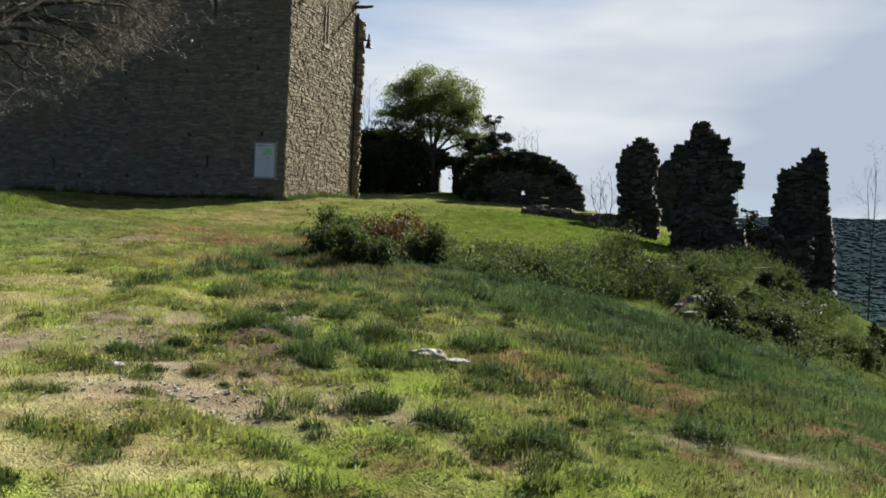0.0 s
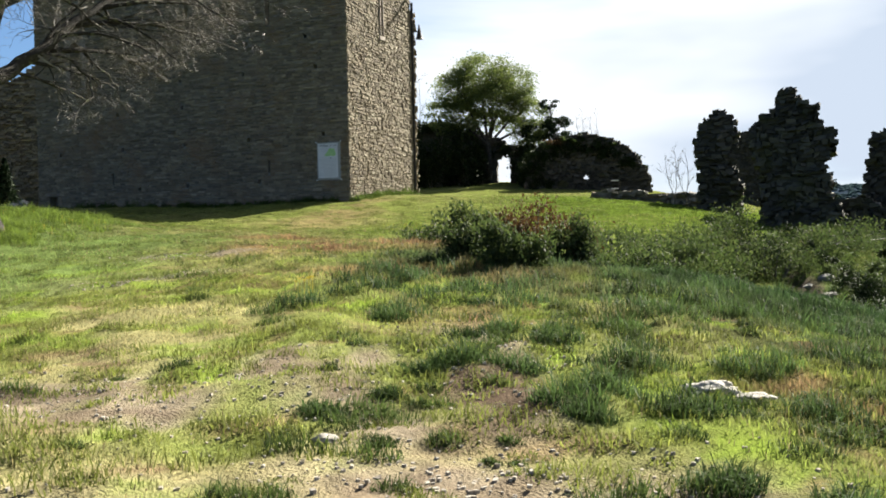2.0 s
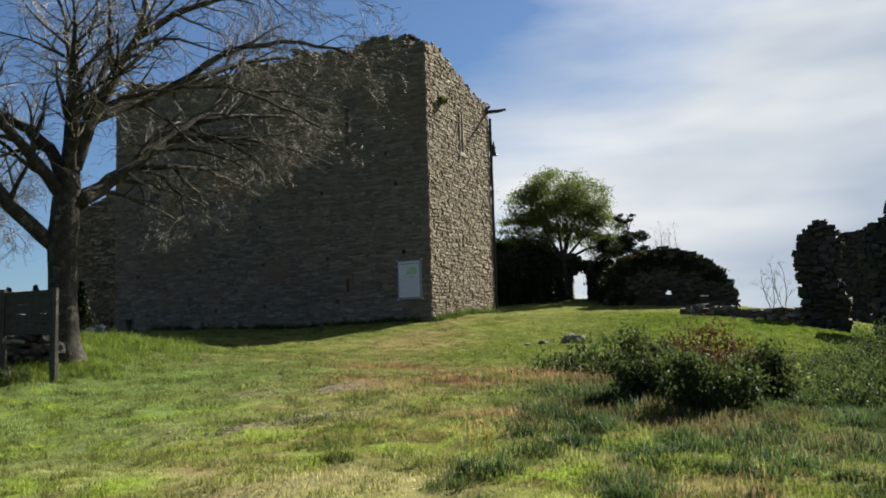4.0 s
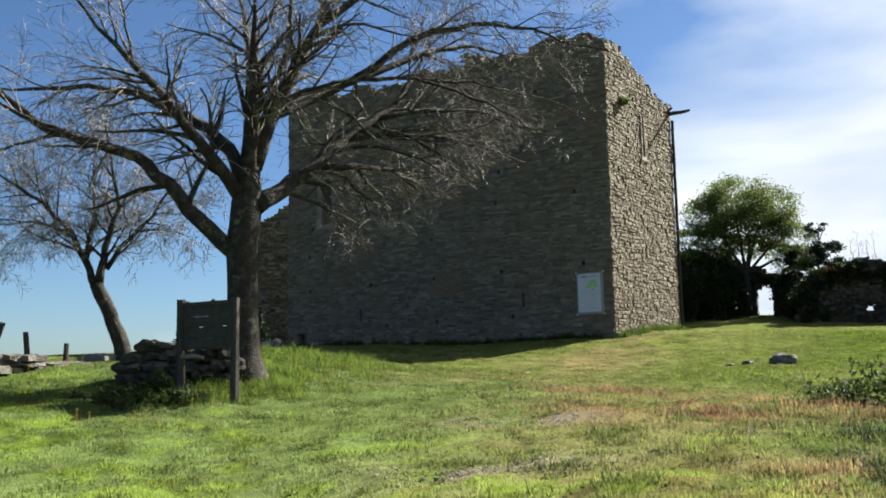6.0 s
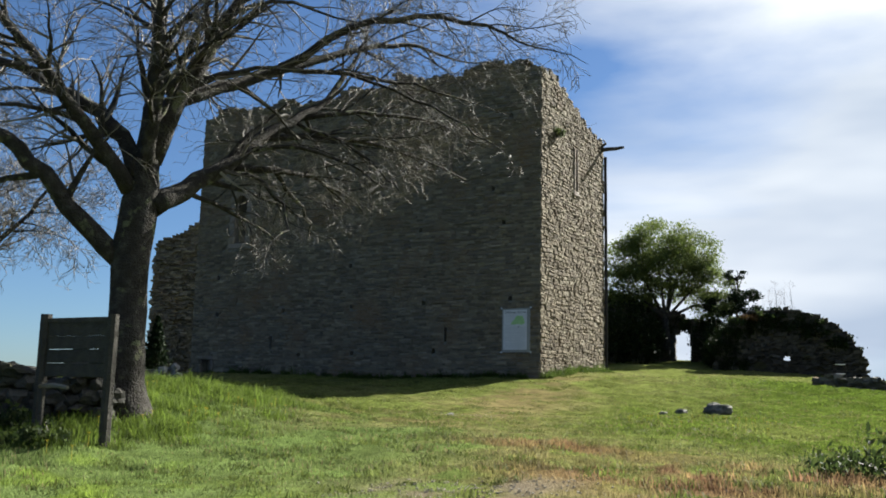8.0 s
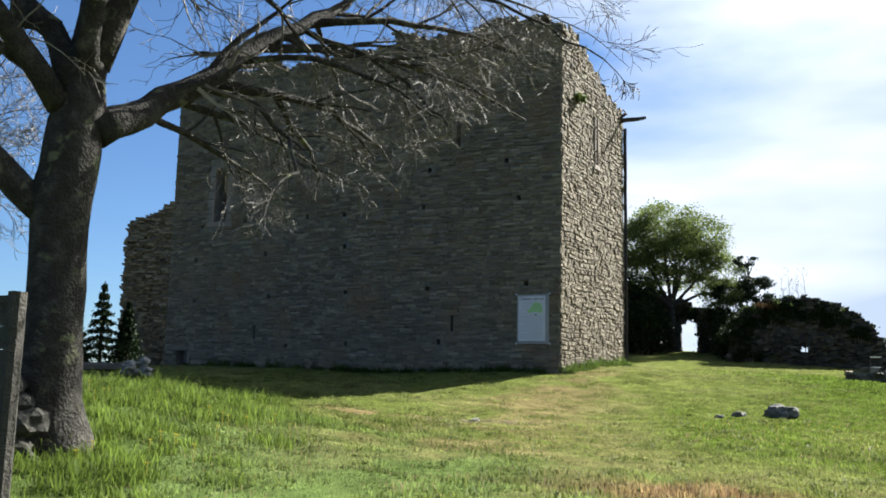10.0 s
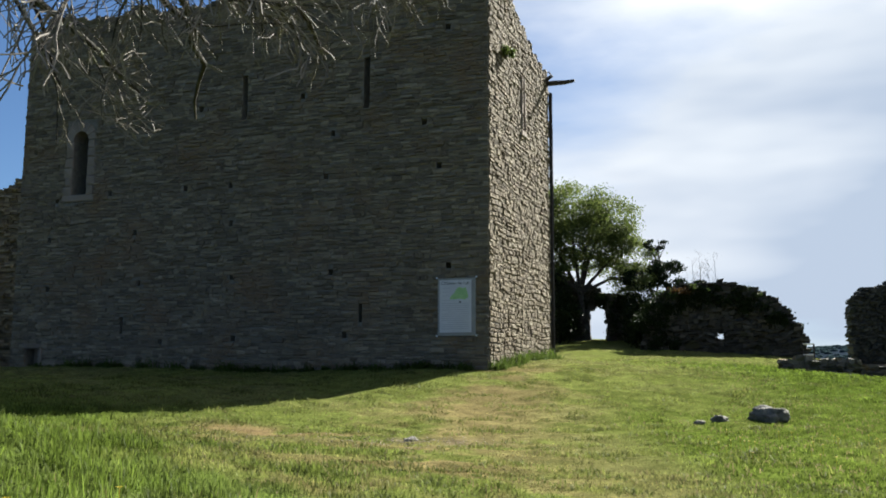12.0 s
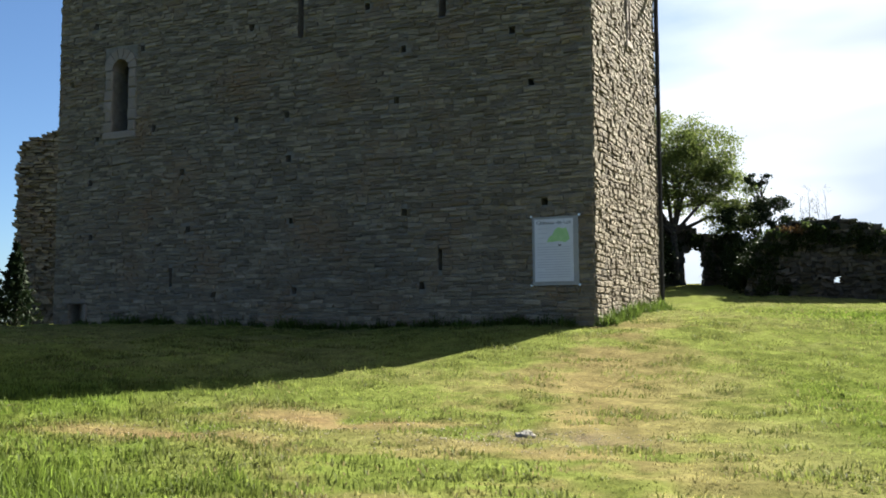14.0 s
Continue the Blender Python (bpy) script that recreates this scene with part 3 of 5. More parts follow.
ring = (WINDOW[0] - 0.34, WINDOW[1] + 0.34, WINDOW[2] - 0.25, WINDOW[3] + 0.42)
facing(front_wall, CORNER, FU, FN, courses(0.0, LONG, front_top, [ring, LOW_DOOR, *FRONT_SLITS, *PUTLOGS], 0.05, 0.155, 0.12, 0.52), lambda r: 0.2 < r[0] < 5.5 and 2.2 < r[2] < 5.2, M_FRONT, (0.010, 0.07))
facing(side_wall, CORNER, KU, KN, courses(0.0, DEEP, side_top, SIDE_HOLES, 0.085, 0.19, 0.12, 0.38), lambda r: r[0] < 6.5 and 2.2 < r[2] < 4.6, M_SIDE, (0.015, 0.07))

# the arched window's dressed surround, the low door's lintel
def dressed(name, s0, s1, z0, z1, proud, origin=CORNER, u=FU, n=FN, parent=front_wall, label=""):
    s = Soup()
    stone_block(s, origin, u, n, s0, s1, z0, z1, proud)
    part(name, s, M_DRESSED, parent, label)


z = WINDOW[2] - 0.02
while z < WINDOW[3] - 0.45:
    h = pick.uniform(0.26, 0.42)
    dressed("jamb_stone", WINDOW[0] - 0.34 + pick.uniform(-0.08, 0.06), WINDOW[0] - 0.003, z, min(z + h, WINDOW[3] - 0.36) - 0.015, 0.05)
    dressed("jamb_stone", WINDOW[1] + 0.003, WINDOW[1] + 0.34 + pick.uniform(-0.06, 0.08), z, min(z + h, WINDOW[3] - 0.36) - 0.015, 0.05)
    z += h
dressed("window_sill", WINDOW[0] - 0.38, WINDOW[1] + 0.38, WINDOW[2] - 0.25, WINDOW[2] - 0.025, 0.07)
mid, rad = (WINDOW[0] + WINDOW[1]) / 2, (WINDOW[1] - WINDOW[0]) / 2
for k in range(7):
    a0, a1 = math.pi * k / 7, math.pi * (k + 1) / 7
    vs = []
    for d in (-0.3, 0.05):
        for a, r in ((a0 + 0.02, rad), (a1 - 0.02, rad), (a1 - 0.02, rad + 0.36), (a0 + 0.02, rad + 0.36)):
            vs.append(tuple(CORNER + FU * (mid + r * math.cos(a)) + FN * d + Vector((0, 0, WINDOW[3] - rad + r * math.sin(a)))))
    s_ = Soup()
    s_.add(vs, [(4, 5, 6, 7), (3, 2, 1, 0), (0, 1, 5, 4), (1, 2, 6, 5), (2, 3, 7, 6), (3, 0, 4, 7)])
    part("arch_stone", s_, M_DRESSED, front_wall)
for sgn in (-1, 1):   # spandrels behind the arch stones
    pts = [(mid + sgn * rad, WINDOW[3] - rad)] + [(mid + sgn * rad * math.cos(a), WINDOW[3] - rad + rad * math.sin(a)) for a in np.linspace(0.25, math.pi / 2, 6)] + [(mid, WINDOW[3] + 0.02), (mid + sgn * rad, WINDOW[3] + 0.02)]
    vs = [tuple(CORNER + FU * s + FN * d + Vector((0, 0, z))) for d in (-0.5, -0.02) for s, z in pts]
    n = len(pts)
    s_ = Soup()
    s_.add(vs, [tuple(range(n)), tuple(range(2 * n - 1, n - 1, -1))] + [(i, (i + 1) % n, n + (i + 1) % n, n + i) for i in range(n)])
    part("spandrel", s_, M_DRESSED, front_wall)
dressed("door_lintel", 17.35, 18.3, 3.02, 3.2, 0.06)
dressed("jamb_stone", 17.32, 17.49, 2.0, 3.0, 0.06)
for k in range(4):
    dressed("jamb_stone", 3.69, 3.81, 10.72 + 0.49 * k, 11.19 + 0.49 * k, 0.10, u=KU, n=KN, parent=side_wall)
    dressed("jamb_stone", 4.04, 4.15, 10.72 + 0.49 * k, 11.19 + 0.49 * k, 0.10, u=KU, n=KN, parent=side_wall)
dressed("loophole_sill", 3.6, 4.3, 10.45, 10.7, 0.11, u=KU, n=KN, parent=side_wall)
dressed("window_blocking", WINDOW[0] - 0.1, WINDOW[1] + 0.1, WINDOW[2] - 0.1, WINDOW[3] + 0.1, 0.0, CORNER - FN * 0.75, label="reddish stone blocking the window")
dressed("door_blocking", LOW_DOOR[0] - 0.1, LOW_DOOR[1] + 0.1, 1.2, 3.1, 0.0, CORNER - FN * 0.45, label="stone blocking the low door")

# ragged loose stones along the broken top
crest = Soup()
for k in range(190):
    if k < 130:
        s = pick.uniform(0.1, LONG - 0.1)
        p = CORNER + FU * s - FN * pick.uniform(0.1, 1.2) + Vector((0, 0, front_top(s) + 0.03))
    else:
        s = pick.uniform(0.3, DEEP - 0.2)
        p = CORNER + KU * s - KN * pick.uniform(0.1, 1.2) + Vector((0, 0, side_top(s) + 0.03))
    box(crest, p, (pick.uniform(0.15, 0.5), pick.uniform(0.15, 0.4), pick.uniform(0.08, 0.26)), pick.uniform(0, 3), 0.03, 0.03)
part("loose_coping", crest, M_RUIN_BACKLIT, keep, kind="stuff")

# projecting timber spout and the dark down-cable at the far corner of the lit wall
spout = thing("roof_spout", "dark weathered timber spout jutting from the wall top", "spout", tuple(CORNER + KU * 7.5 + Vector((0, 0, 13.6))))
s_ = Soup()
p = CORNER + KU * 7.5 + Vector((0, 0, 13.5))
tube(s_, [p - KN * 0.5, p + KN * 0.3 + Vector((0, 0, 0.02)), p + KN * 0.75, p + KN * 1.15 + Vector((0, 0, 0.03))], [0.10, 0.10, 0.085, 0.06], 6)
part("beam", s_, M_POST, spout)
s_ = Soup()
tube(s_, [p - KN * 0.2 + Vector((0, 0, 0.05)), p + KN * 0.25 + Vector((0, 0, 0.32)), p + KN * 0.12 + Vector((0, 0, 0.5))], [0.09, 0.07, 0.04], 5)
part("bracket", s_, M_POST, spout)
cable = Soup()
pts = [CORNER + KU * (DEEP + 0.06 + 0.02 * math.sin(i * 1.7)) + KN * 0.10 + Vector((0, 0, 2.3 + i * 0.575)) for i in range(20)]
tube(cable, pts, [0.075] * 20, 6)
lone("downpipe", cable, M_IRON, "black iron downpipe fixed to the keep's corner", "pipe")

# information board on the shaded wall
board = thing("information_board", "white information board with a green plan in a grey frame", "sign board", tuple(CORNER + FU * 1.05 + Vector((0, 0, 4.2))))


def on_front(soup, s0, s1, z0, z1, d0, d1):
    vs = [tuple(CORNER + FU * s + FN * d + Vector((0, 0, z))) for d in (d0, d1) for s, z in ((s0, z0), (s1, z0), (s1, z1), (s0, z1))]
    soup.add(vs, [(0, 1, 2, 3), (7, 6, 5, 4), (1, 0, 4, 5), (2, 1, 5, 6), (3, 2, 6, 7), (0, 3, 7, 4)])


B0, B1, BZ0, BZ1 = 0.53, 1.57, 3.38, 5.00
s_ = Soup()
on_front(s_, B0 - 0.13, B1 + 0.07, BZ0 - 0.1, BZ1 + 0.06, 0.02, 0.085)
part("backing_sheet", s_, M_CLEAR, board)
s_ = Soup()
on_front(s_, B0, B1, BZ0, BZ1, 0.088, 0.10)
panel = part("panel", s_, M_PANEL, board, "white printed panel")
for i, (a, b) in enumerate(((B0 - 0.16, BZ0 - 0.1), (B1 + 0.1, BZ0 - 0.1), (B0 - 0.16, BZ1 + 0.08), (B1 + 0.1, BZ1 + 0.08))):
    s_ = Soup()
    c = CORNER + FU * a + Vector((0, 0, b))
    tube(s_, [c + FN * 0.0, c + FN * 0.11], [0.032, 0.028], 8)
    part("bolt", s_, M_STEEL, board)
for k, z in enumerate(np.linspace(BZ0 + 0.10, BZ0 + 0.88, 13)):
    s_ = Soup()
    on_front(s_, B0 + 0.08, B1 - 0.07 - (0.2 if k in (3, 8) else 0), z, z + 0.022, 0.1015, 0.104)
    part("text_line", s_, M_LINES, panel)
for k, z in enumerate((4.36, 4.5, 4.62, 4.74)):
    s_ = Soup()
    on_front(s_, B1 - 0.34, B1 - 0.09, z, z + 0.018, 0.1015, 0.104)
    part("text_line", s_, M_LINES, panel)
s_ = Soup()
outline = [(0.62, 4.46), (0.74, 4.38), (0.92, 4.42), (1.08, 4.40), (1.24, 4.40), (1.20, 4.50), (1.08, 4.60), (1.02, 4.72), (0.92, 4.78), (0.80, 4.74), (0.72, 4.77), (0.66, 4.62)]
vs = [tuple(CORNER + FU * s + FN * d + Vector((0, 0, z))) for d in (0.1015, 0.1045) for s, z in outline]
n = len(outline)
s_.add(vs, [tuple(range(n)), tuple(range(2 * n - 1, n - 1, -1))] + [(i, n + i, n + (i + 1) % n, (i + 1) % n) for i in range(n)])
part("plan", s_, M_MAP, panel, "green site plan")
s_ = Soup()
on_front(s_, 0.86, 0.93, 4.295, 4.335, 0.1015, 0.104)
part("compass_mark", s_, M_INK, panel)
words = bpy.data.curves.new("title", "FONT")
words.body, words.size, words.align_x, words.extrude = "Château de Luc", 0.15, "CENTER", 0.001
tmp = bpy.data.objects.new("title", words)
scene.collection.objects.link(tmp)
dg = bpy.context.evaluated_depsgraph_get()
tm = bpy.data.meshes.new_from_object(tmp.evaluated_get(dg))
bpy.data.objects.remove(tmp)
tm.transform(Matrix(((-FU.x, 0, FN.x, 0), (-FU.y, 0, FN.y, 0), (0, 1, 0, 0), (0, 0, 0, 1))))
tm.transform(Matrix.Translation(CORNER + FU * 1.05 + FN * 0.103 + Vector((0, 0, 4.86))))
tm.materials.clear()
tm.materials.append(M_INK)
part("title", tm, M_INK, panel)


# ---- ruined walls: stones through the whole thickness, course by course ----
def ruin(name, label, outline, origin, turn, thick, mat=M_RUIN_BACKLIT, course=(0.09, 0.24), length=(0.12, 0.5), gaps=(), category="ruined wall", group="", jut=0.24, single=60):
    """outline: a closed line of (along, height); origin: its zero on the plan."""
    ob = thing(name, label, category, (origin[0], origin[1], min(z for _, z in outline)), group)
    u = Vector((math.cos(turn), math.sin(turn), 0))
    n = Vector((math.sin(turn), -math.cos(turn), 0))
    o = Vector((origin[0], origin[1], 0))
    zs = [z for _, z in outline]
    body, pieces = Soup(), []
    z = min(zs)
    while z < max(zs):
        h = pick.uniform(*course)
        zm = z + h / 2
        cuts = []
        for (a, za), (b, zb) in zip(outline, outline[1:] + outline[:1]):
            if (za > zm) != (zb > zm):
                cuts.append(a + (b - a) * (zm - za) / (zb - za))
        cuts.sort()
        for s0, s1 in zip(cuts[::2], cuts[1::2]):
            spans = [(s0 + 0.12, s1 - 0.12)]
            for g in gaps:
                if z < g[3] and z + h > g[2]:
                    spans = [q for p0, p1 in spans for q in ((p0, min(p1, g[0] - 0.1)), (max(p0, g[1] + 0.1), p1))]
            for p0, p1 in spans:
                if p1 - p0 > 0.1:
                    q = o + u * ((p0 + p1) / 2)
                    box(body, (q.x, q.y, zm), (p1 - p0, thick - 0.25, h + 0.04), turn)
            s = s0 - pick.uniform(0, jut)
            s1 += pick.uniform(0, jut)
            while s < s1:
                w = pick.uniform(*length)
                e = min(s + w, s1)
                p0, p1 = s, e
                for g in gaps:
                    if p0 < g[1] and p1 > g[0] and z < g[3] - 0.1 and z + h > g[2] + 0.1:
                        if g[0] - p0 > p1 - g[1]:
                            p1 = g[0] + pick.uniform(-0.05, 0.05)
                        else:
                            p0 = g[1] + pick.uniform(-0.05, 0.05)
                if p1 - p0 > 0.05:
                    pieces.append((p0, p1, z, z + h))
                s = e
        z += h
    wild = 1.0 if course[1] > 0.2 else 0.35
    last = sorted(pieces, key=lambda r: -r[3])[:single]
    chosen = set(last)
    for r in pieces:
        soup = Soup() if r in chosen else body
        a, b, c, d = r
        f, bk = thick / 2 + pick.uniform(-0.12, 0.2), -thick / 2 - pick.uniform(-0.12, 0.2)
        vs = []
        for y in (f, (f + bk) / 2, bk):
            k = 0.012 if y != (f + bk) / 2 else -0.01
            for s, zz in ((a + k, c + k), (b - k, c + k), (b - k, d - k), (a + k, d - k)):
                q = o + u * (s + wild * pick.uniform(-0.07, 0.07)) + n * (y + wild * pick.uniform(-0.07, 0.07)) + Vector((0, 0, zz + wild * (0.06 * math.sin(s * 2.1 + zz) + pick.uniform(-0.075, 0.075))))
                vs.append(tuple(q))
        fs = [(0, 1, 2, 3), (11, 10, 9, 8)]
        for r0 in (0, 4):
            fs += [(r0 + i, r0 + 4 + i, r0 + 4 + (i + 1) % 4, r0 + (i + 1) % 4) for i in range(4)]
        soup.add(vs, fs)
        if r in chosen:
            part("stone", soup, mat, ob)
    part("masonry", body, mat, ob, kind="stuff")
    return ob


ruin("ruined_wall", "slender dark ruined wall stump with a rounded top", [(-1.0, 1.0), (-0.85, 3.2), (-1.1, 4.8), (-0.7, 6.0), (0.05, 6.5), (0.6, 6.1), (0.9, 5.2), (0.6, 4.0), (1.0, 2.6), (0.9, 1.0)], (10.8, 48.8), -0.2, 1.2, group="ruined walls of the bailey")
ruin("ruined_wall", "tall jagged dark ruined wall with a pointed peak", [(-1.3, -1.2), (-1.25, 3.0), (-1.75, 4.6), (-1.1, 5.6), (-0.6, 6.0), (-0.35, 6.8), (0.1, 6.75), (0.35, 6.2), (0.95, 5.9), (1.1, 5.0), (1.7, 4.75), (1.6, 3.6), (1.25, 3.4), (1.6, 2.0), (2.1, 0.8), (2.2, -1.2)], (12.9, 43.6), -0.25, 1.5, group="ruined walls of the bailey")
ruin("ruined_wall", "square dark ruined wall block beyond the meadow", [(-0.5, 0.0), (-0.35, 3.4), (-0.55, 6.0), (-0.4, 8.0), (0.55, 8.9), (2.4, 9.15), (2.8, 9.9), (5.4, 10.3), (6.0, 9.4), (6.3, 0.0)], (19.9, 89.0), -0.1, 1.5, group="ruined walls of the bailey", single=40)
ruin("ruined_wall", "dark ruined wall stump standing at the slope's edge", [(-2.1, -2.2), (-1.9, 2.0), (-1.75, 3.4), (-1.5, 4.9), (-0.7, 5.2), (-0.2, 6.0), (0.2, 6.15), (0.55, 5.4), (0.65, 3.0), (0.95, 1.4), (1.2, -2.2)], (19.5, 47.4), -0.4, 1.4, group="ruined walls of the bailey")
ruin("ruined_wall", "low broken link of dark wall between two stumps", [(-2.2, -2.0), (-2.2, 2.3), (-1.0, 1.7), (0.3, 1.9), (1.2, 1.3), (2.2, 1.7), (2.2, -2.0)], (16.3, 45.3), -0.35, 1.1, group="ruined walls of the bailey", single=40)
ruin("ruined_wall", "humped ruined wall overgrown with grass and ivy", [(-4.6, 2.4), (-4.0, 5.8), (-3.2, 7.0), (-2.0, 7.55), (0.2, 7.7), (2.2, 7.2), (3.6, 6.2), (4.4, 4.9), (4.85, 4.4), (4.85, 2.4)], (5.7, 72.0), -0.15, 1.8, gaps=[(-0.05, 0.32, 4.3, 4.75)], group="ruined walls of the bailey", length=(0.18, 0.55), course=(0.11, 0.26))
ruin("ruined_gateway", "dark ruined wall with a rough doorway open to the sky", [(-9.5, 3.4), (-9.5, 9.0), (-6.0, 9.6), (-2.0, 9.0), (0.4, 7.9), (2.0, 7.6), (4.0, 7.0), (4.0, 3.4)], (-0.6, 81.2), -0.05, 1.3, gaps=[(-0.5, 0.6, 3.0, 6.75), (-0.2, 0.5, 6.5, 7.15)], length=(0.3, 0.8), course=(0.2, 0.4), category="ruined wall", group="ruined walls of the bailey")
ruin("low_wall", "low dry-stone retaining wall at the meadow's edge", [(-3.0, 1.4), (-2.8, 2.75), (-2.2, 2.95), (0, 2.72), (3.0, 2.6), (5.4, 2.5), (5.4, 1.4)], (8.0, 56.9), -0.08, 0.7, M_FIELD, single=60, category="stone wall")
ruin("ruined_wing", "ruined end wall beyond the keep", [(-2.4, 1.5), (-2.3, 11.1), (-1.7, 11.4), (-0.9, 11.6), (0.4, 12.6), (6, 13.2), (6, 1.5)], (-32.6, 62.2), 0.25, 1.4, M_FRONT, (0.10, 0.2), single=60, category="ruined wall")
ruin("rear_tower", "sunlit rear tower wall behind the keep", [(-6, 2.5), (-6, 16.6), (-0.6, 16.4), (0.0, 15.9), (0.0, 2.5)], (-6.6, 66.0), 0.1, 1.2, M_SIDE, (0.10, 0.2), gaps=[(-0.55, -0.35, 10.8, 11.7)], single=60, category="ruined wall")


# ---- bare trees ----
def grow(limbs, tips, p, way, length, radius, level, r, droop, kids, spread, clear=None):
    """A limb that wanders and tapers, and its side shoots."""
    n = 6 if level < 2 else (5 if level < 3 else 4)
    pts, radii = [p.copy()], [radius]
    d = way.normalized()
    for i in range(n):
        d = (d + Vector((r.uniform(-1, 1), r.uniform(-1, 1), r.uniform(-1, 1))) * (0.17 + 0.05 * level) + Vector((0, 0, droop))).normalized()
        p = p + d * length / n
        pts.append(p.copy())
        radii.append(max(radius * (1 - 0.78 * (i + 1) / n), 0.0034))
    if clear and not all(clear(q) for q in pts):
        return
    limbs[min(level, 4)].append((pts, radii))
    if level + 1 >= len(kids):
        tips.append((pts[-1], d))
        return
    for k in range(kids[level + 1]):
        f = r.uniform(0.22, 1.0)
        x = f * n
        i = min(int(x), n - 1)
        q = pts[i].lerp(pts[i + 1], x - i)
        along = (pts[i + 1] - pts[i]).normalized()
        turn = along.orthogonal().normalized()
        turn.rotate(Matrix.Rotation(r.uniform(0, 2 * math.pi), 3, along))
        grow(limbs, tips, q, along * r.uniform(0.5, 1.0) + turn * spread, length * r.uniform(0.42, 0.68), max(radii[i] * 0.52, 0.004), level + 1, r, droop, kids, spread, clear)


def bare_tree(name, label, foot, trunk, trunk_r, mains, seed, kids, droop=0.0, spread=0.75, shoot=1.6, clear=None):
    """A leafless tree: its trunk, its main limbs along given lines, and grown boughs and twigs."""
    ob = thing(name, label, "tree", foot)
    r = random.Random(seed)
    s = Soup()
    fine, rr = [], []
    for i in range(len(trunk) - 1):
        for k in range(3):
            f = k / 3
            q = Vector(trunk[i]).lerp(Vector(trunk[i + 1]), f)
            fine.append(q + Vector((r.uniform(-1, 1), r.uniform(-1, 1), 0)) * 0.015)
            rr.append((trunk_r[i] * (1 - f) + trunk_r[i + 1] * f) * r.uniform(0.95, 1.06))
    fine.append(Vector(trunk[-1]))
    rr.append(trunk_r[-1])
    tube(s, fine, rr, 14)
    part("trunk", s, M_BARK, ob, smooth=True)
    limbs, tips = {k: [] for k in range(5)}, []
    for line, r0, r1, *own in mains:
        pts = [Vector(q) for q in line]
        reach, sides_out, hang = own if own else (shoot, kids[0], droop)
        smoothed, radii = [], []
        for i in range(len(pts) - 1):
            for k in range(3):
                smoothed.append(pts[i].lerp(pts[i + 1], k / 3) + Vector((r.uniform(-1, 1), r.uniform(-1, 1), r.uniform(-1, 1))) * 0.03)
                f = (i + k / 3) / (len(pts) - 1)
                radii.append(r0 + (r1 - r0) * f)
        smoothed.append(pts[-1])
        radii.append(r1)
        s = Soup()
        tube(s, smoothed, radii, 8)
        part("limb", s, M_BARK, ob, smooth=True)
        n = len(smoothed)
        for k in range(sides_out):
            f = 0.2 + 0.8 * (k + r.random()) / sides_out
            i = min(int(f * (n - 1)), n - 2)
            along = (smoothed[i + 1] - smoothed[i]).normalized()
            turn = along.orthogonal().normalized()
            turn.rotate(Matrix.Rotation(r.uniform(0, 2 * math.pi), 3, along))
            grow(limbs, tips, smoothed[i], along * 0.8 + turn * spread, reach * r.uniform(0.7, 1.25), max(radii[i] * 0.5, 0.010), 1, r, hang, kids, spread, clear)
        grow(limbs, tips, smoothed[-1], (smoothed[-1] - smoothed[-2]), reach, r1, 1, r, hang, kids, spread, clear)
    for level, sides, label_, mat in ((1, 5, "bough", M_BARK), (2, 4, "branchwork", M_TWIG), (3, 3, "twigwork", M_TWIG), (4, 3, "fine_twigwork", M_TWIG)):
        if not limbs[level]:
            continue
        if level == 1:
            for pts, radii in limbs[1]:
                s = Soup()
                tube(s, pts, radii, 5)
                part("bough", s, mat, ob)
        else:
            s = Soup()
            for pts, radii in limbs[level]:
                tube(s, pts, radii, sides)
            part(label_, s, mat, ob, kind="stuff")
    return ob


# cuts fitting the crown to the camera's view: an eye place on the walk, the bearing from which it counts, and the least
# rise
VIEW_CUTS = [(-6.92, 17.08, 2.08, -23.0, 22.3), (-6.92, 17.08, 2.08, -29.0, 16.5), (-7.19, 18.18, 2.12, -31.5, 18.9), (-7.44, 19.22, 2.30, -34.0, 18.7), (-7.59, 20.37, 2.38, -34.7, 20.0)]


def fits_view(q):
    """Whether a twig clears the path and fits the camera's view late in the walk."""
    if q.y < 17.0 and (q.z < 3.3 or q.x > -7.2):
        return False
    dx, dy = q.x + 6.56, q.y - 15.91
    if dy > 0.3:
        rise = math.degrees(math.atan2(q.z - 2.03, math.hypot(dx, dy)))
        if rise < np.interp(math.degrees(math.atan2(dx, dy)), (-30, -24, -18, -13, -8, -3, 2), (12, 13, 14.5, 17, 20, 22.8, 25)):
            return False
    for x, y, z, bearing, least in VIEW_CUTS:
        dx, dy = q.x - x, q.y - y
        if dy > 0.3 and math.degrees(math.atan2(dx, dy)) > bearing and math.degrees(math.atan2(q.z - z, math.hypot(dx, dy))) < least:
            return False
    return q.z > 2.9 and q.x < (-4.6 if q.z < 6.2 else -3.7)


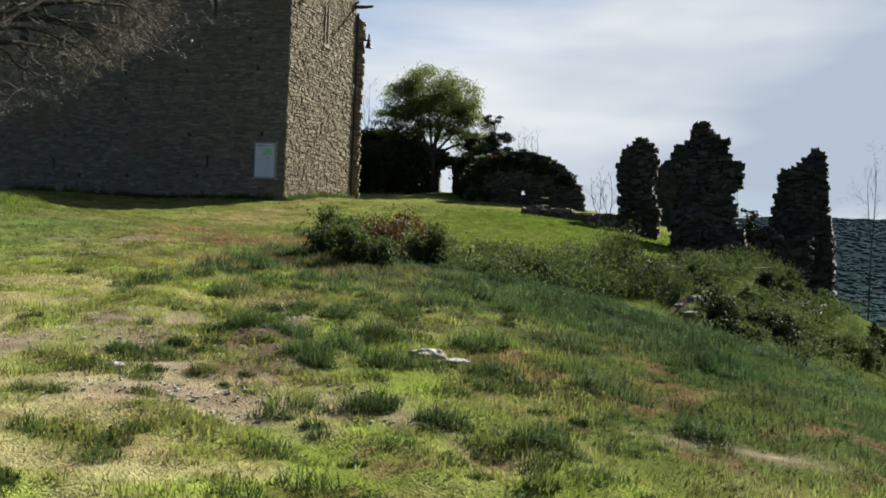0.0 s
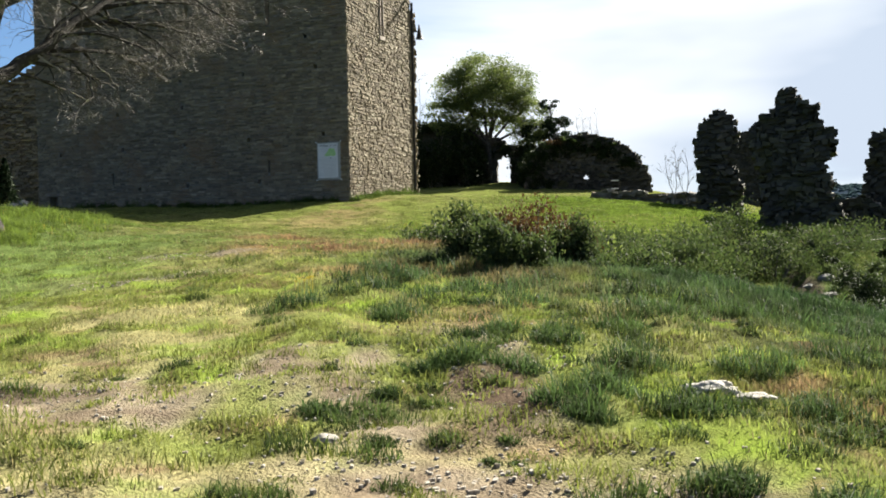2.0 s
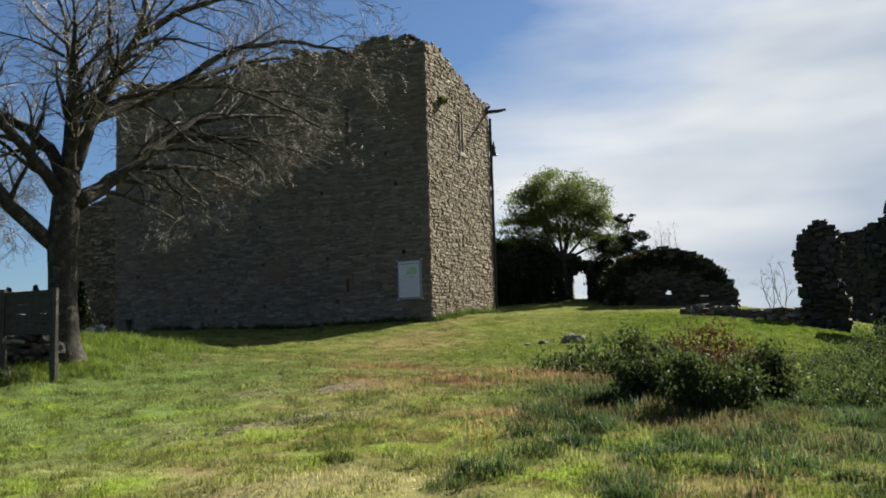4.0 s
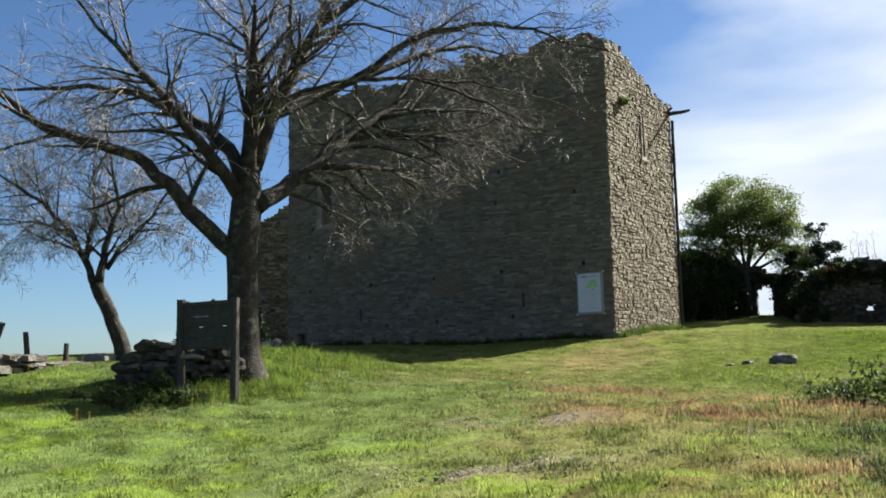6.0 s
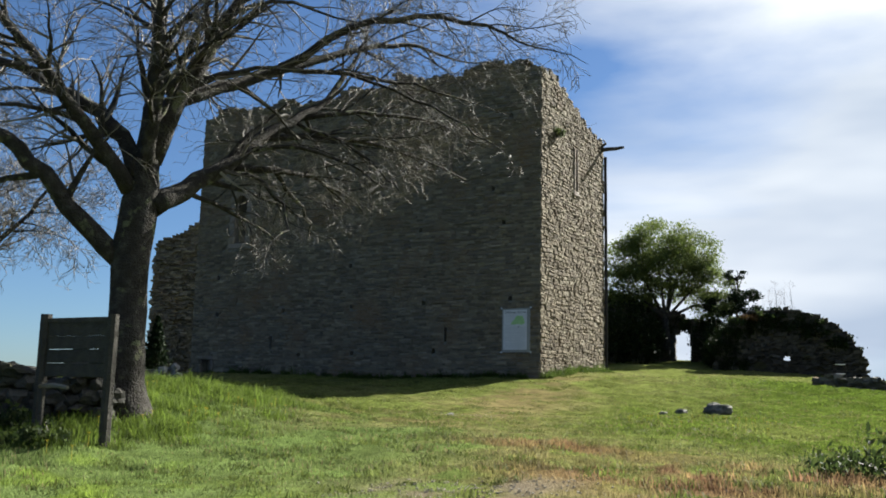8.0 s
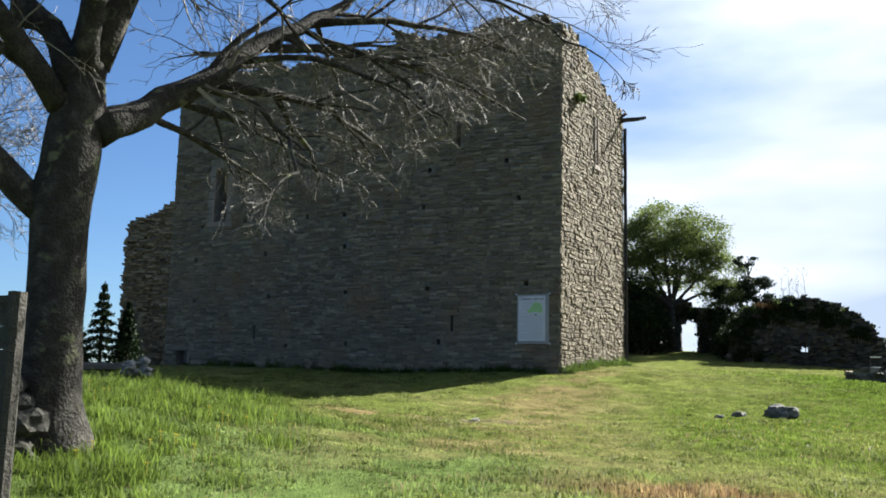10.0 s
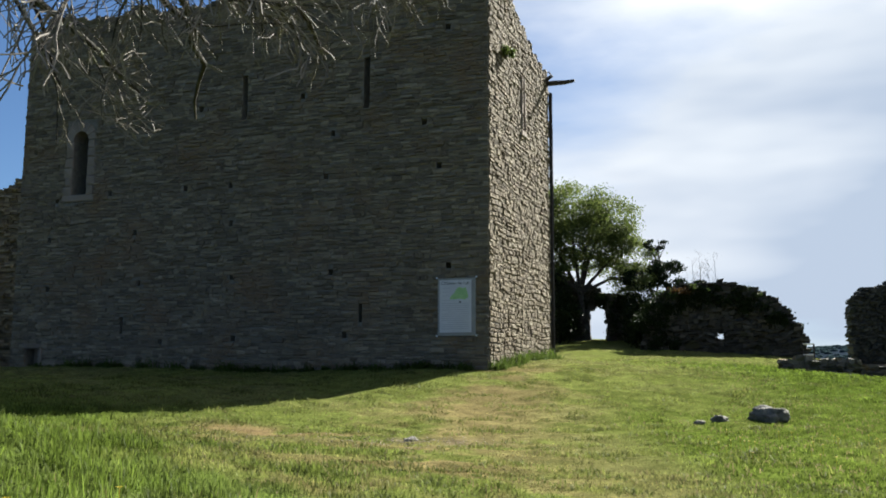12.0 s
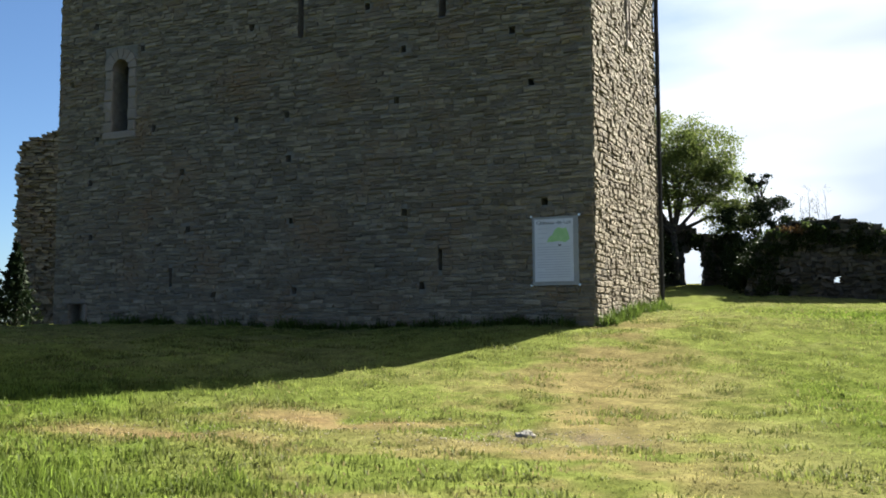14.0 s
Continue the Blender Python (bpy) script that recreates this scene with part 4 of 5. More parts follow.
TREE = (-10.0, 18.65, gz(-10.0, 18.65) - 0.1)
bare_tree("bare_tree", "large leafless tree with a stout grey trunk and spreading limbs", TREE,
          [TREE, (-10.02, 18.62, 1.5), (-10.02, 18.6, 2.5), (-10.04, 18.58, 3.35), (-9.98, 18.62, 4.05), (-9.93, 18.66, 4.75)], [0.40, 0.29, 0.255, 0.285, 0.25, 0.19],
          [([(-10.12, 18.5, 3.2), (-10.6, 18.1, 3.75), (-10.95, 17.8, 4.3), (-11.4, 17.5, 4.75), (-12.0, 17.2, 4.95), (-12.6, 16.9, 5.15), (-13.2, 16.5, 5.7), (-13.8, 16.2, 6.4)], 0.15, 0.04),
           ([(-10.0, 18.55, 4.4), (-10.3, 18.6, 5.0), (-10.8, 18.7, 5.45), (-11.4, 18.6, 5.8), (-12.0, 18.4, 6.1), (-12.9, 18.1, 6.3), (-13.8, 17.6, 6.2)], 0.14, 0.03, 1.5, 15, -0.03),
           ([(-9.95, 18.66, 4.6), (-10.05, 18.9, 5.5), (-10.25, 19.3, 6.4), (-10.6, 19.7, 7.4), (-10.9, 19.9, 8.3)], 0.17, 0.035, 1.7, 16, -0.03),
           ([(-9.93, 18.66, 4.7), (-9.6, 18.75, 5.5), (-9.2, 18.9, 6.4), (-8.8, 19.0, 7.2), (-8.5, 19.0, 8.2)], 0.19, 0.04, 1.7, 16, -0.03),
           ([(-9.82, 18.7, 4.0), (-9.6, 19.2, 4.35), (-9.35, 19.8, 4.8), (-9.1, 20.4, 5.4), (-8.75, 21.0, 5.9), (-8.4, 21.7, 6.5), (-8.2, 22.2, 7.2)], 0.17, 0.045),
           ([(-9.3, 19.9, 4.85), (-8.95, 20.8, 5.05), (-8.55, 21.8, 5.1), (-8.3, 22.8, 5.0), (-8.2, 23.6, 4.8)], 0.07, 0.012),
           ([(-9.0, 20.6, 5.5), (-8.3, 21.4, 5.75), (-7.6, 22.2, 5.8), (-6.9, 23.0, 5.7), (-6.3, 23.8, 5.5)], 0.06, 0.012),
           ([(-8.7, 21.1, 6.0), (-7.8, 21.9, 6.3), (-7.0, 22.7, 6.4), (-6.2, 23.4, 6.3)], 0.06, 0.012),
           ([(-9.5, 19.6, 4.6), (-9.2, 20.3, 4.6), (-8.9, 21.2, 4.5), (-8.7, 22.0, 4.35)], 0.05, 0.012),
           ([(-9.55, 18.8, 5.6), (-9.1, 19.6, 6.1), (-8.7, 20.4, 6.6), (-8.2, 21.2, 7.1), (-7.6, 22.0, 7.6), (-7.0, 22.7, 7.8), (-6.4, 23.3, 7.7)], 0.11, 0.02, 1.4, 13, -0.04),
           ([(-8.7, 20.4, 6.6), (-7.6, 20.5, 7.3), (-6.5, 20.7, 7.5), (-5.4, 20.8, 7.3), (-4.6, 20.9, 6.9)], 0.08, 0.014, 1.0, 13, -0.05),
           ([(-8.8, 19.0, 7.2), (-7.8, 19.4, 7.9), (-6.6, 19.9, 8.3), (-5.4, 20.3, 8.3)], 0.08, 0.014, 1.2, 13, -0.05),
           ([(-8.7, 20.4, 6.6), (-7.8, 21.2, 6.75), (-6.9, 22.0, 6.8), (-6.0, 22.8, 6.7)], 0.05, 0.012),
           ([(-9.9, 18.6, 4.5), (-9.6, 18.2, 5.4), (-9.4, 17.8, 6.4), (-9.2, 17.5, 7.2)], 0.12, 0.025, 1.5, 14, -0.03),
           ([(-10.05, 18.5, 4.2), (-10.4, 17.8, 5.0), (-10.8, 17.0, 5.8), (-11.2, 16.2, 6.5)], 0.13, 0.03, 1.5, 14, -0.03),
           ([(-9.35, 19.8, 4.8), (-8.9, 20.2, 4.75), (-8.5, 20.3, 4.35), (-8.2, 19.8, 3.85), (-8.1, 19.0, 3.5)], 0.045, 0.010, 0.65, 5, -0.10),
           ([(-8.75, 21.0, 5.9), (-7.9, 21.3, 5.6), (-7.3, 21.5, 5.15), (-6.95, 21.6, 4.75)], 0.04, 0.010, 0.75, 6, -0.10),
           ([(-8.55, 21.8, 5.1), (-8.4, 22.6, 4.95), (-8.3, 23.1, 4.75)], 0.04, 0.010, 0.75, 6, -0.10),
           ([(-7.8, 21.2, 6.75), (-6.6, 21.0, 6.2), (-5.7, 20.7, 5.6), (-5.1, 20.5, 5.15)], 0.03, 0.008, 0.4, 3, -0.10),
           ([(-8.95, 20.8, 5.05), (-8.9, 21.8, 4.75), (-9.1, 23.0, 4.55), (-9.5, 24.0, 4.4)], 0.045, 0.010, 0.85, 7, -0.10),
           ([(-9.6, 19.2, 4.35), (-9.4, 20.0, 4.25), (-9.2, 21.0, 4.1), (-9.1, 21.8, 3.95)], 0.045, 0.010, 0.8, 7, -0.10),
           ([(-9.2, 20.2, 5.2), (-8.3, 20.4, 5.3), (-7.5, 20.6, 5.0), (-6.9, 20.6, 4.6)], 0.045, 0.010, 0.8, 7, -0.10)],
          5, [9, 0, 5, 4, 2], droop=-0.06, spread=0.62, shoot=1.55, clear=fits_view)
TREE2 = (-13.82, 20.5, gz(-13.82, 20.5) - 0.1)
bare_tree("bare_tree", "smaller leaning leafless tree with a dense twiggy crown", TREE2,
          [TREE2, (-13.85, 20.45, 1.75), (-14.06, 20.29, 2.42), (-14.25, 20.12, 2.98)], [0.20, 0.16, 0.14, 0.13],
          [([(-14.25, 20.12, 2.9), (-14.4, 20.0, 3.4), (-14.7, 19.8, 4.1), (-15.1, 19.5, 4.6), (-15.6, 19.1, 5.0)], 0.08, 0.025),
           ([(-14.22, 20.15, 3.0), (-14.15, 20.25, 3.7), (-13.95, 20.4, 4.5), (-14.1, 20.3, 5.5)], 0.09, 0.025),
           ([(-14.15, 20.25, 3.3), (-13.8, 20.5, 3.9), (-13.4, 20.7, 4.4), (-13.0, 20.8, 5.0)], 0.055, 0.02),
           ([(-14.4, 20.0, 3.5), (-14.6, 20.4, 4.4), (-14.8, 20.6, 5.4)], 0.06, 0.02),
           ([(-14.6, 19.85, 3.9), (-15.2, 19.8, 4.2), (-15.9, 19.6, 4.3)], 0.04, 0.015)],
          9, [11, 0, 7, 5, 4], droop=0.0, spread=0.8, shoot=1.1)
for i, (x, y, h, rr) in enumerate(((9.2, 52.5, 2.8, 0.03), (9.9, 53.0, 2.9, 0.03), (21.5, 68.5, 4.6, 0.05), (-8.2, 84, 5.0, 0.06), (6.0, 78.5, 3.3, 0.04), (7.2, 79.5, 3.4, 0.04), (28, 60, 6.0, 0.05))):
    z0 = gz(x, y) - 0.1
    base = {3: 4.2, 4: 2.4, 5: 2.4, 6: 5.0}.get(i, 0.0)
    bare_tree("sapling", "thin leafless sapling behind the ruins", (x, y, z0), [(x, y, z0), (x, y + 0.05, z0 + base + h * 0.25)], [rr, rr * 0.8],
              [([(x, y + 0.05, z0 + base + h * 0.22), (x + 0.1, y, z0 + base + h * 0.5), (x + 0.05, y, z0 + base + h * 0.95)], rr * 0.7, 0.012),
               ([(x, y + 0.05, z0 + base + h * 0.24), (x - 0.3, y, z0 + base + h * 0.5), (x - 0.45, y, z0 + base + h * 0.8)], rr * 0.6, 0.012)],
              40 + i, [4, 0, 4, 3], droop=0.05, spread=0.5, shoot=h * 0.25)


# ---- leaves ----
def sprays(points, size, seed, squash=0.6, upright=0.0):
    """Small folded leaves at points."""
    r = np.random.default_rng(seed)
    n = len(points)
    a = r.normal(size=(n, 3)) + np.array((0, 0, upright))
    a /= np.linalg.norm(a, axis=1)[:, None]
    b = np.cross(a, r.normal(size=(n, 3)))
    b /= np.linalg.norm(b, axis=1)[:, None]
    c = np.cross(a, b)
    k = (size * r.uniform(0.6, 1.4, n))[:, None]
    v = np.stack([points - a * k * 0.5, points + b * k * squash * 0.5 + c * k * 0.12, points + a * k * 0.5, points - b * k * squash * 0.5 + c * k * 0.12], 1).reshape(-1, 3)
    idx = np.arange(n * 4).reshape(n, 4)
    return v, np.concatenate([idx[:, [0, 1, 2]], idx[:, [0, 2, 3]]])


def fast_mesh(name, v, f, mat, colours=None):
    me = bpy.data.meshes.new(name)
    me.vertices.add(len(v))
    me.vertices.foreach_set("co", v.astype(np.float32).ravel())
    k = f.shape[1]
    me.loops.add(f.size)
    me.loops.foreach_set("vertex_index", f.astype(np.int32).ravel())
    me.polygons.add(len(f))
    me.polygons.foreach_set("loop_start", np.arange(0, f.size, k, dtype=np.int32))
    me.update()
    if colours is not None:
        at = me.attributes.new("tint", "FLOAT_COLOR", "POINT")
        at.data.foreach_set("color", np.concatenate([colours, np.ones((len(v), 1))], 1).astype(np.float32).ravel())
    me.materials.append(mat)
    return me


def leafy_tree(name, label, foot, height, lobes, leaf, count, mat, seed, trunk_r, crown_base):
    """A tree in leaf: trunk, limbs to each lobe of the crown, leaves in shells with gaps."""
    ob = thing(name, label, "tree", foot)
    r = random.Random(seed)
    s = Soup()
    f = Vector(foot)
    fork = f + Vector((0, 0, crown_base))
    tube(s, [f, f.lerp(fork, 0.5) + Vector((0.1, 0, 0)), fork], [trunk_r, trunk_r * 0.8, trunk_r * 0.65], 9)
    part("trunk", s, M_BARK, ob, smooth=True)
    g = np.random.default_rng(seed)
    pts = []
    whole = sum(l[3] * l[4] * l[5] for l in lobes)
    for lx, ly, lz, rx, ry, rz in lobes:
        c = f + Vector((lx, ly, lz))
        s = Soup()
        midp = fork.lerp(c, 0.55) + Vector((r.uniform(-0.3, 0.3), r.uniform(-0.3, 0.3), 0.3))
        tube(s, [fork - Vector((0, 0, 0.3)), midp, c], [trunk_r * 0.5, trunk_r * 0.3, 0.04], 6)
        for _ in range(9):
            w = Vector((r.gauss(0, 1), r.gauss(0, 1), r.gauss(0, 1))).normalized()
            e = c + Vector((w.x * rx, w.y * ry, w.z * rz)) * 0.9
            q = midp.lerp(c, r.uniform(0.0, 1.0))
            tube(s, [q, q.lerp(e, 0.5) + Vector((0, 0, 0.15)), e], [0.06, 0.035, 0.012], 4)
        part("limb", s, M_BARK, ob)
        n = int(count * rx * ry * rz / whole)
        clumps = max(8, n // 100)
        w = g.normal(size=(clumps, 3))
        w /= np.linalg.norm(w, axis=1)[:, None]
        cc = w * (g.uniform(0.45, 1.0, clumps) ** 0.5)[:, None] * np.array((rx, ry, rz)) + np.array(c)
        own = cc[g.integers(0, clumps, n)]
        pts.append(own + g.normal(size=(n, 3)) * np.array((0.14, 0.14, 0.07)) * (rx + ry + rz) / 2.2)
    v, fc = sprays(np.concatenate(pts), leaf, seed)
    part("crown", fast_mesh("crown", v, fc, mat), mat, ob, kind="stuff")
    return ob


leafy_tree("broadleaf_tree", "round-crowned tree in fresh spring leaf behind the ruined wall", (-1.9, 80.0, 4.9), 11,
           [(-0.4, 0, 8.9, 2.6, 2.4, 1.8), (1.9, 0, 7.9, 2.2, 2.2, 1.7), (-2.6, 0, 7.5, 2.2, 2.2, 1.7), (0.3, 0, 6.8, 3.0, 2.4, 1.5), (3.3, 0, 5.8, 1.8, 1.8, 1.5), (-3.8, 0, 5.4, 1.7, 1.6, 1.4), (3.5, -0.4, 4.0, 1.7, 1.6, 1.2), (0.2, 0.6, 5.0, 2.4, 1.8, 0.9), (-2.0, 0.6, 4.6, 1.8, 1.6, 0.9)], 0.16, 46000, M_LEAF, 21, 0.30, 3.2)
leafy_tree("pine_tree", "dark pine leaning out above the ruined wall", (3.2, 79.6, 4.6), 6,
           [(0.1, 0, 6.5, 0.8, 0.8, 0.45), (0.7, 0, 5.0, 1.2, 1.1, 0.5), (-0.7, 0, 4.2, 1.6, 1.2, 0.7), (1.6, -1, 3.5, 1.3, 1.0, 0.5), (2.7, -1, 3.5, 0.8, 0.8, 0.4)], 0.15, 9000, M_NEEDLE, 22, 0.14, 2.6)
leafy_tree("small_tree", "small dark evergreen behind the ruins", (22.6, 68.5, gz(22.6, 68.5)), 3, [(0, 0, 2.0, 0.9, 0.9, 0.9), (0, 0, 3.2, 0.6, 0.6, 0.8)], 0.22, 1200, M_NEEDLE, 23, 0.08, 1.4)


def fir(x, y, h, w, seed):
    """A fir: whorls of drooping needled sprays round a straight stem."""
    z0 = gz(x, y) - 0.1
    ob = thing("fir_tree", "dark green fir tree beyond the bank", "tree", (x, y, z0), "firs beyond the keep")
    s = Soup()
    tube(s, [(x, y, z0), (x, y, z0 + h)], [0.12, 0.02], 6)
    part("trunk", s, M_BARK, ob)
    r = np.random.default_rng(seed)
    n = 2600
    f = r.uniform(0.08, 1.0, n) ** 0.8
    tier = np.floor(f * 11) / 11 + 0.02
    rad = (1 - tier) * w * np.sqrt(r.uniform(0.02, 1, n)) * (0.75 + 0.5 * np.sin(r.integers(0, 9, n) * 2.4 + tier * 20) ** 2)
    a = np.round(r.uniform(0, 2 * np.pi, n) * 1.4) / 1.4 + r.normal(size=n) * 0.16
    p = np.stack([x + rad * np.cos(a), y + rad * np.sin(a), z0 + tier * h - rad * 0.35 + r.normal(size=n) * 0.07], 1)
    v, fc = sprays(p, 0.24, seed, 0.4)
    part("crown", fast_mesh("crown", v, fc, M_NEEDLE), M_NEEDLE, ob, kind="stuff")


for i, (x, y, h, w) in enumerate(((-31.6, 54.0, 4.6, 1.3), (-32.6, 53.2, 3.4, 1.1), (-30.6, 54.8, 3.6, 1.2), (-34.2, 53.0, 2.6, 1.0), (-35.2, 54.5, 3.4, 1.2))):
    fir(x, y, h, w, 60 + i)


def shrub(name, label, x, y, rx, ry, h, count, mat, seed, leaf=0.10, group="", sink=0.1, squash=0.3, category="bush", z=None):
    """A bush: stems from one root and many small sprays in an uneven mass."""
    z0 = (gz(x, y) if z is None else z) - sink
    ob = thing(name, label, category, (x, y, z0), group)
    r = np.random.default_rng(seed)
    k = random.Random(seed)
    s = Soup()
    heads = []
    for i in range(max(7, int(12 * rx))):
        a, f = k.uniform(0, 2 * math.pi), math.sqrt(k.uniform(0.0, 1))
        e = (x + math.cos(a) * f * rx, y + math.sin(a) * f * ry, z0 + h * k.uniform(0.55, 1.0) * math.sqrt(max(0.05, 1 - 0.75 * f * f)))
        heads.append(e)
        tube(s, [(x + math.cos(a) * f * rx * 0.3, y + math.sin(a) * f * ry * 0.3, z0), ((x + e[0]) / 2, (y + e[1]) / 2, (z0 + e[2]) / 2 + 0.1 * h), e], [0.02, 0.014, 0.005], 3)
    part("stem_cluster", s, M_TWIG, ob, kind="stuff")
    heads = np.array(heads)
    own = heads[r.integers(0, len(heads), count)]
    drop = r.uniform(0, 1, count) ** 1.4
    p = own * 1.0
    p[:, 2] = z0 + (own[:, 2] - z0) * (1 - 0.75 * drop)
    p += r.normal(size=(count, 3)) * np.array((rx, ry, h)) * np.array((0.2, 0.2, 0.09))
    v, fc = sprays(p, leaf, seed, squash, 1.6 if name == "broom_bush" else 0.0)
    part("foliage", fast_mesh("foliage", v, fc, mat), mat, ob, kind="stuff")
    return ob


G1 = "broom bushes on the slope"
for i, (x, y, rx, ry, h, n, mat) in enumerate(((0.0, 13.0, 0.34, 0.34, 0.52, 3000, M_BROOM), (0.52, 12.2, 0.36, 0.34, 0.42, 3000, M_BROOM), (0.9, 14.6, 0.55, 0.45, 0.58, 3600, M_RUST), (1.28, 14.0, 0.3, 0.3, 0.5, 2400, M_BROOM), (2.2, 13.6, 0.5, 0.4, 0.3, 1800, M_BROOM), (2.9, 15.4, 0.55, 0.45, 0.38, 1800, M_BROOM), (1.9, 16.6, 0.6, 0.45, 0.42, 1800, M_BROOM), (2.5, 20.5, 0.7, 0.6, 0.6, 1800, M_BROOM),
                                               (2.9, 18.7, 0.8, 0.6, 0.5, 2000, M_BROOM), (3.8, 21.0, 0.8, 0.7, 0.7, 2000, M_BROOM), (4.7, 23.6, 0.8, 0.7, 0.9, 2200, M_BROOM), (5.6, 25.6, 0.8, 0.7, 1.1, 2200, M_BROOM), (6.6, 26.4, 0.6, 0.6, 1.35, 2600, M_BROOM), (7.4, 26.4, 0.7, 0.6, 1.0, 2000, M_BROOM), (3.6, 23.6, 0.8, 0.7, 0.6, 1400, M_BROOM), (-0.3, 17.0, 0.6, 0.5, 0.4, 1300, M_BROOM),
                                               (8.6, 19.5, 0.9, 0.6, 0.4, 1500, M_BROOM), (9.6, 24.0, 1.0, 0.8, 0.5, 1500, M_BROOM), (9.0, 28.5, 1.1, 0.8, 0.5, 1500, M_BROOM), (10.8, 31, 1.1, 0.9, 0.6, 1500, M_BROOM), (11.8, 27, 1.1, 0.9, 0.5, 1400, M_BROOM), (12.5, 36, 1.2, 0.9, 0.7, 1400, M_BROOM), (10.3, 22.2, 0.8, 0.6, 0.4, 1200, M_BROOM))):
    shrub("broom_bush", "low green broom bush in long grass" if mat is M_BROOM else "rust-brown dry bush among green broom", x, y, rx * 1.5, ry * 1.2, h * (1.5 if y < 13.5 else 1.7), int(n * 1.8), mat, 100 + i, 0.055 if y < 17 else 0.075, G1, squash=0.45)
k_ = random.Random(44)
for i in range(54):
    y = k_.uniform(20, 31)
    x = 8.4 + 0.1 * (y - 26) + 5.8 * k_.random()
    dark = k_.random() < 0.5
    shrub("slope_bush", "low dark rounded bush on the stony slope" if dark else "low yellow-green rounded bush on the stony slope", x, y, k_.uniform(0.22, 0.5), k_.uniform(0.22, 0.45), k_.uniform(0.45, 0.85), 1900, M_DARKLEAF if dark else M_BROOM, 400 + i, 0.07, "low bushes on the stony slope", squash=0.5)
shrub("thorn_bush", "tall brown-green twiggy bush at the slope's edge", 6.7, 26.2, 1.0, 0.8, 1.9, 4200, M_DARKLEAF, 440, 0.08, squash=0.35)
shrub("thorn_bush", "brown-green twiggy bush at the slope's edge", 5.3, 25.2, 1.1, 0.8, 1.25, 3600, M_BROOM, 441, 0.08, squash=0.35)
shrub("pale_sprig", "pale yellow-green leafy sprig on the slope", 2.05, 15.4, 0.2, 0.2, 0.6, 160, M_LEAF, 150, 0.08, squash=0.6)
for i, (x, y, rx, h) in enumerate(((-10.35, 16.15, 0.45, 0.4), (-9.75, 16.75, 0.4, 0.35), (-11.2, 16.6, 0.4, 0.35), (-10.6, 17.3, 0.4, 0.45))):
    shrub("weed_clump", "dark green weeds at the foot of the old wall", x, y, rx, rx, h, 700, M_BROOM, 160 + i, 0.08, "weeds by the sign", squash=0.5, category="plant")
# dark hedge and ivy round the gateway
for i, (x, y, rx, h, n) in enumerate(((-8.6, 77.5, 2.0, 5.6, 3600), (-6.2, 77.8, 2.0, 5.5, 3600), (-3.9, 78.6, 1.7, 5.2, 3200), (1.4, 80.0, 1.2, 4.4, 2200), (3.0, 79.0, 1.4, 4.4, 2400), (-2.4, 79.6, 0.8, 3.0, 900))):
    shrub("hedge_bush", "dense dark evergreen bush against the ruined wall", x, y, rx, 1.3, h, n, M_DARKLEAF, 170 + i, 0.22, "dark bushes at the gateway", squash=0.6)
for i, (x, h, z, mat) in enumerate(((1.5, 0.8, 5.4, M_DARKLEAF), (2.0, 0.8, 6.2, M_DARKLEAF), (2.7, 0.7, 6.8, M_BROOM), (3.4, 0.6, 7.1, M_RUST), (4.2, 0.6, 7.25, M_BROOM), (5.0, 0.55, 7.35, M_DARKLEAF), (5.9, 0.55, 7.45, M_DARKLEAF), (6.8, 0.55, 7.25, M_DARKLEAF), (7.6, 0.5, 6.95, M_BROOM), (8.4, 0.5, 6.5, M_DARKLEAF), (9.1, 0.5, 5.9, M_DARKLEAF), (9.7, 0.4, 5.2, M_DARKLEAF))):
    shrub("wall_ivy", "tuft of ivy and grass on the ruined wall top", x, 71.6, 0.75, 1.0, h, 900, mat, 180 + i, 0.13, "growth on the wall top", sink=0.25, z=z, squash=0.6, category="plant")
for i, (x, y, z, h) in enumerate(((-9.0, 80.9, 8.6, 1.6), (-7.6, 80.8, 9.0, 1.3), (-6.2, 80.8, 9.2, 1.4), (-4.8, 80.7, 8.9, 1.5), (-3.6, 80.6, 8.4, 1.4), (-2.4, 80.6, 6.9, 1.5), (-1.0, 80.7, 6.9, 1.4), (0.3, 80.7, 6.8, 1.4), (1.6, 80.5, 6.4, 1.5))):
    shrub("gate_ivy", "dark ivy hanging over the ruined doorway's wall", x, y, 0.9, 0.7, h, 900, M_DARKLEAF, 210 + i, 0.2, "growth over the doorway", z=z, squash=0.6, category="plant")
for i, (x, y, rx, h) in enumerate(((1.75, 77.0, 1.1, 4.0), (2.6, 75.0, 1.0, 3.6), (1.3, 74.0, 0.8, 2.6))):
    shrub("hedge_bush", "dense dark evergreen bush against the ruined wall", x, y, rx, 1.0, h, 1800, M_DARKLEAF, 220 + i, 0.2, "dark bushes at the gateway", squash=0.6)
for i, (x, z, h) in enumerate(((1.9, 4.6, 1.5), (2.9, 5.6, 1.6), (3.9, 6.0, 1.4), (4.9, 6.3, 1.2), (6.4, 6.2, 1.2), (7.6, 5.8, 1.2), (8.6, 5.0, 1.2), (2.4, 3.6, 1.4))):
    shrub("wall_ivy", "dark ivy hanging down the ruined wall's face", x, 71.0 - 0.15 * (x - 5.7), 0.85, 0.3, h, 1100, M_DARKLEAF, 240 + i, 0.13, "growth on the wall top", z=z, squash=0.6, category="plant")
wall_fern = CORNER + KU * 1.5 + KN * 0.12
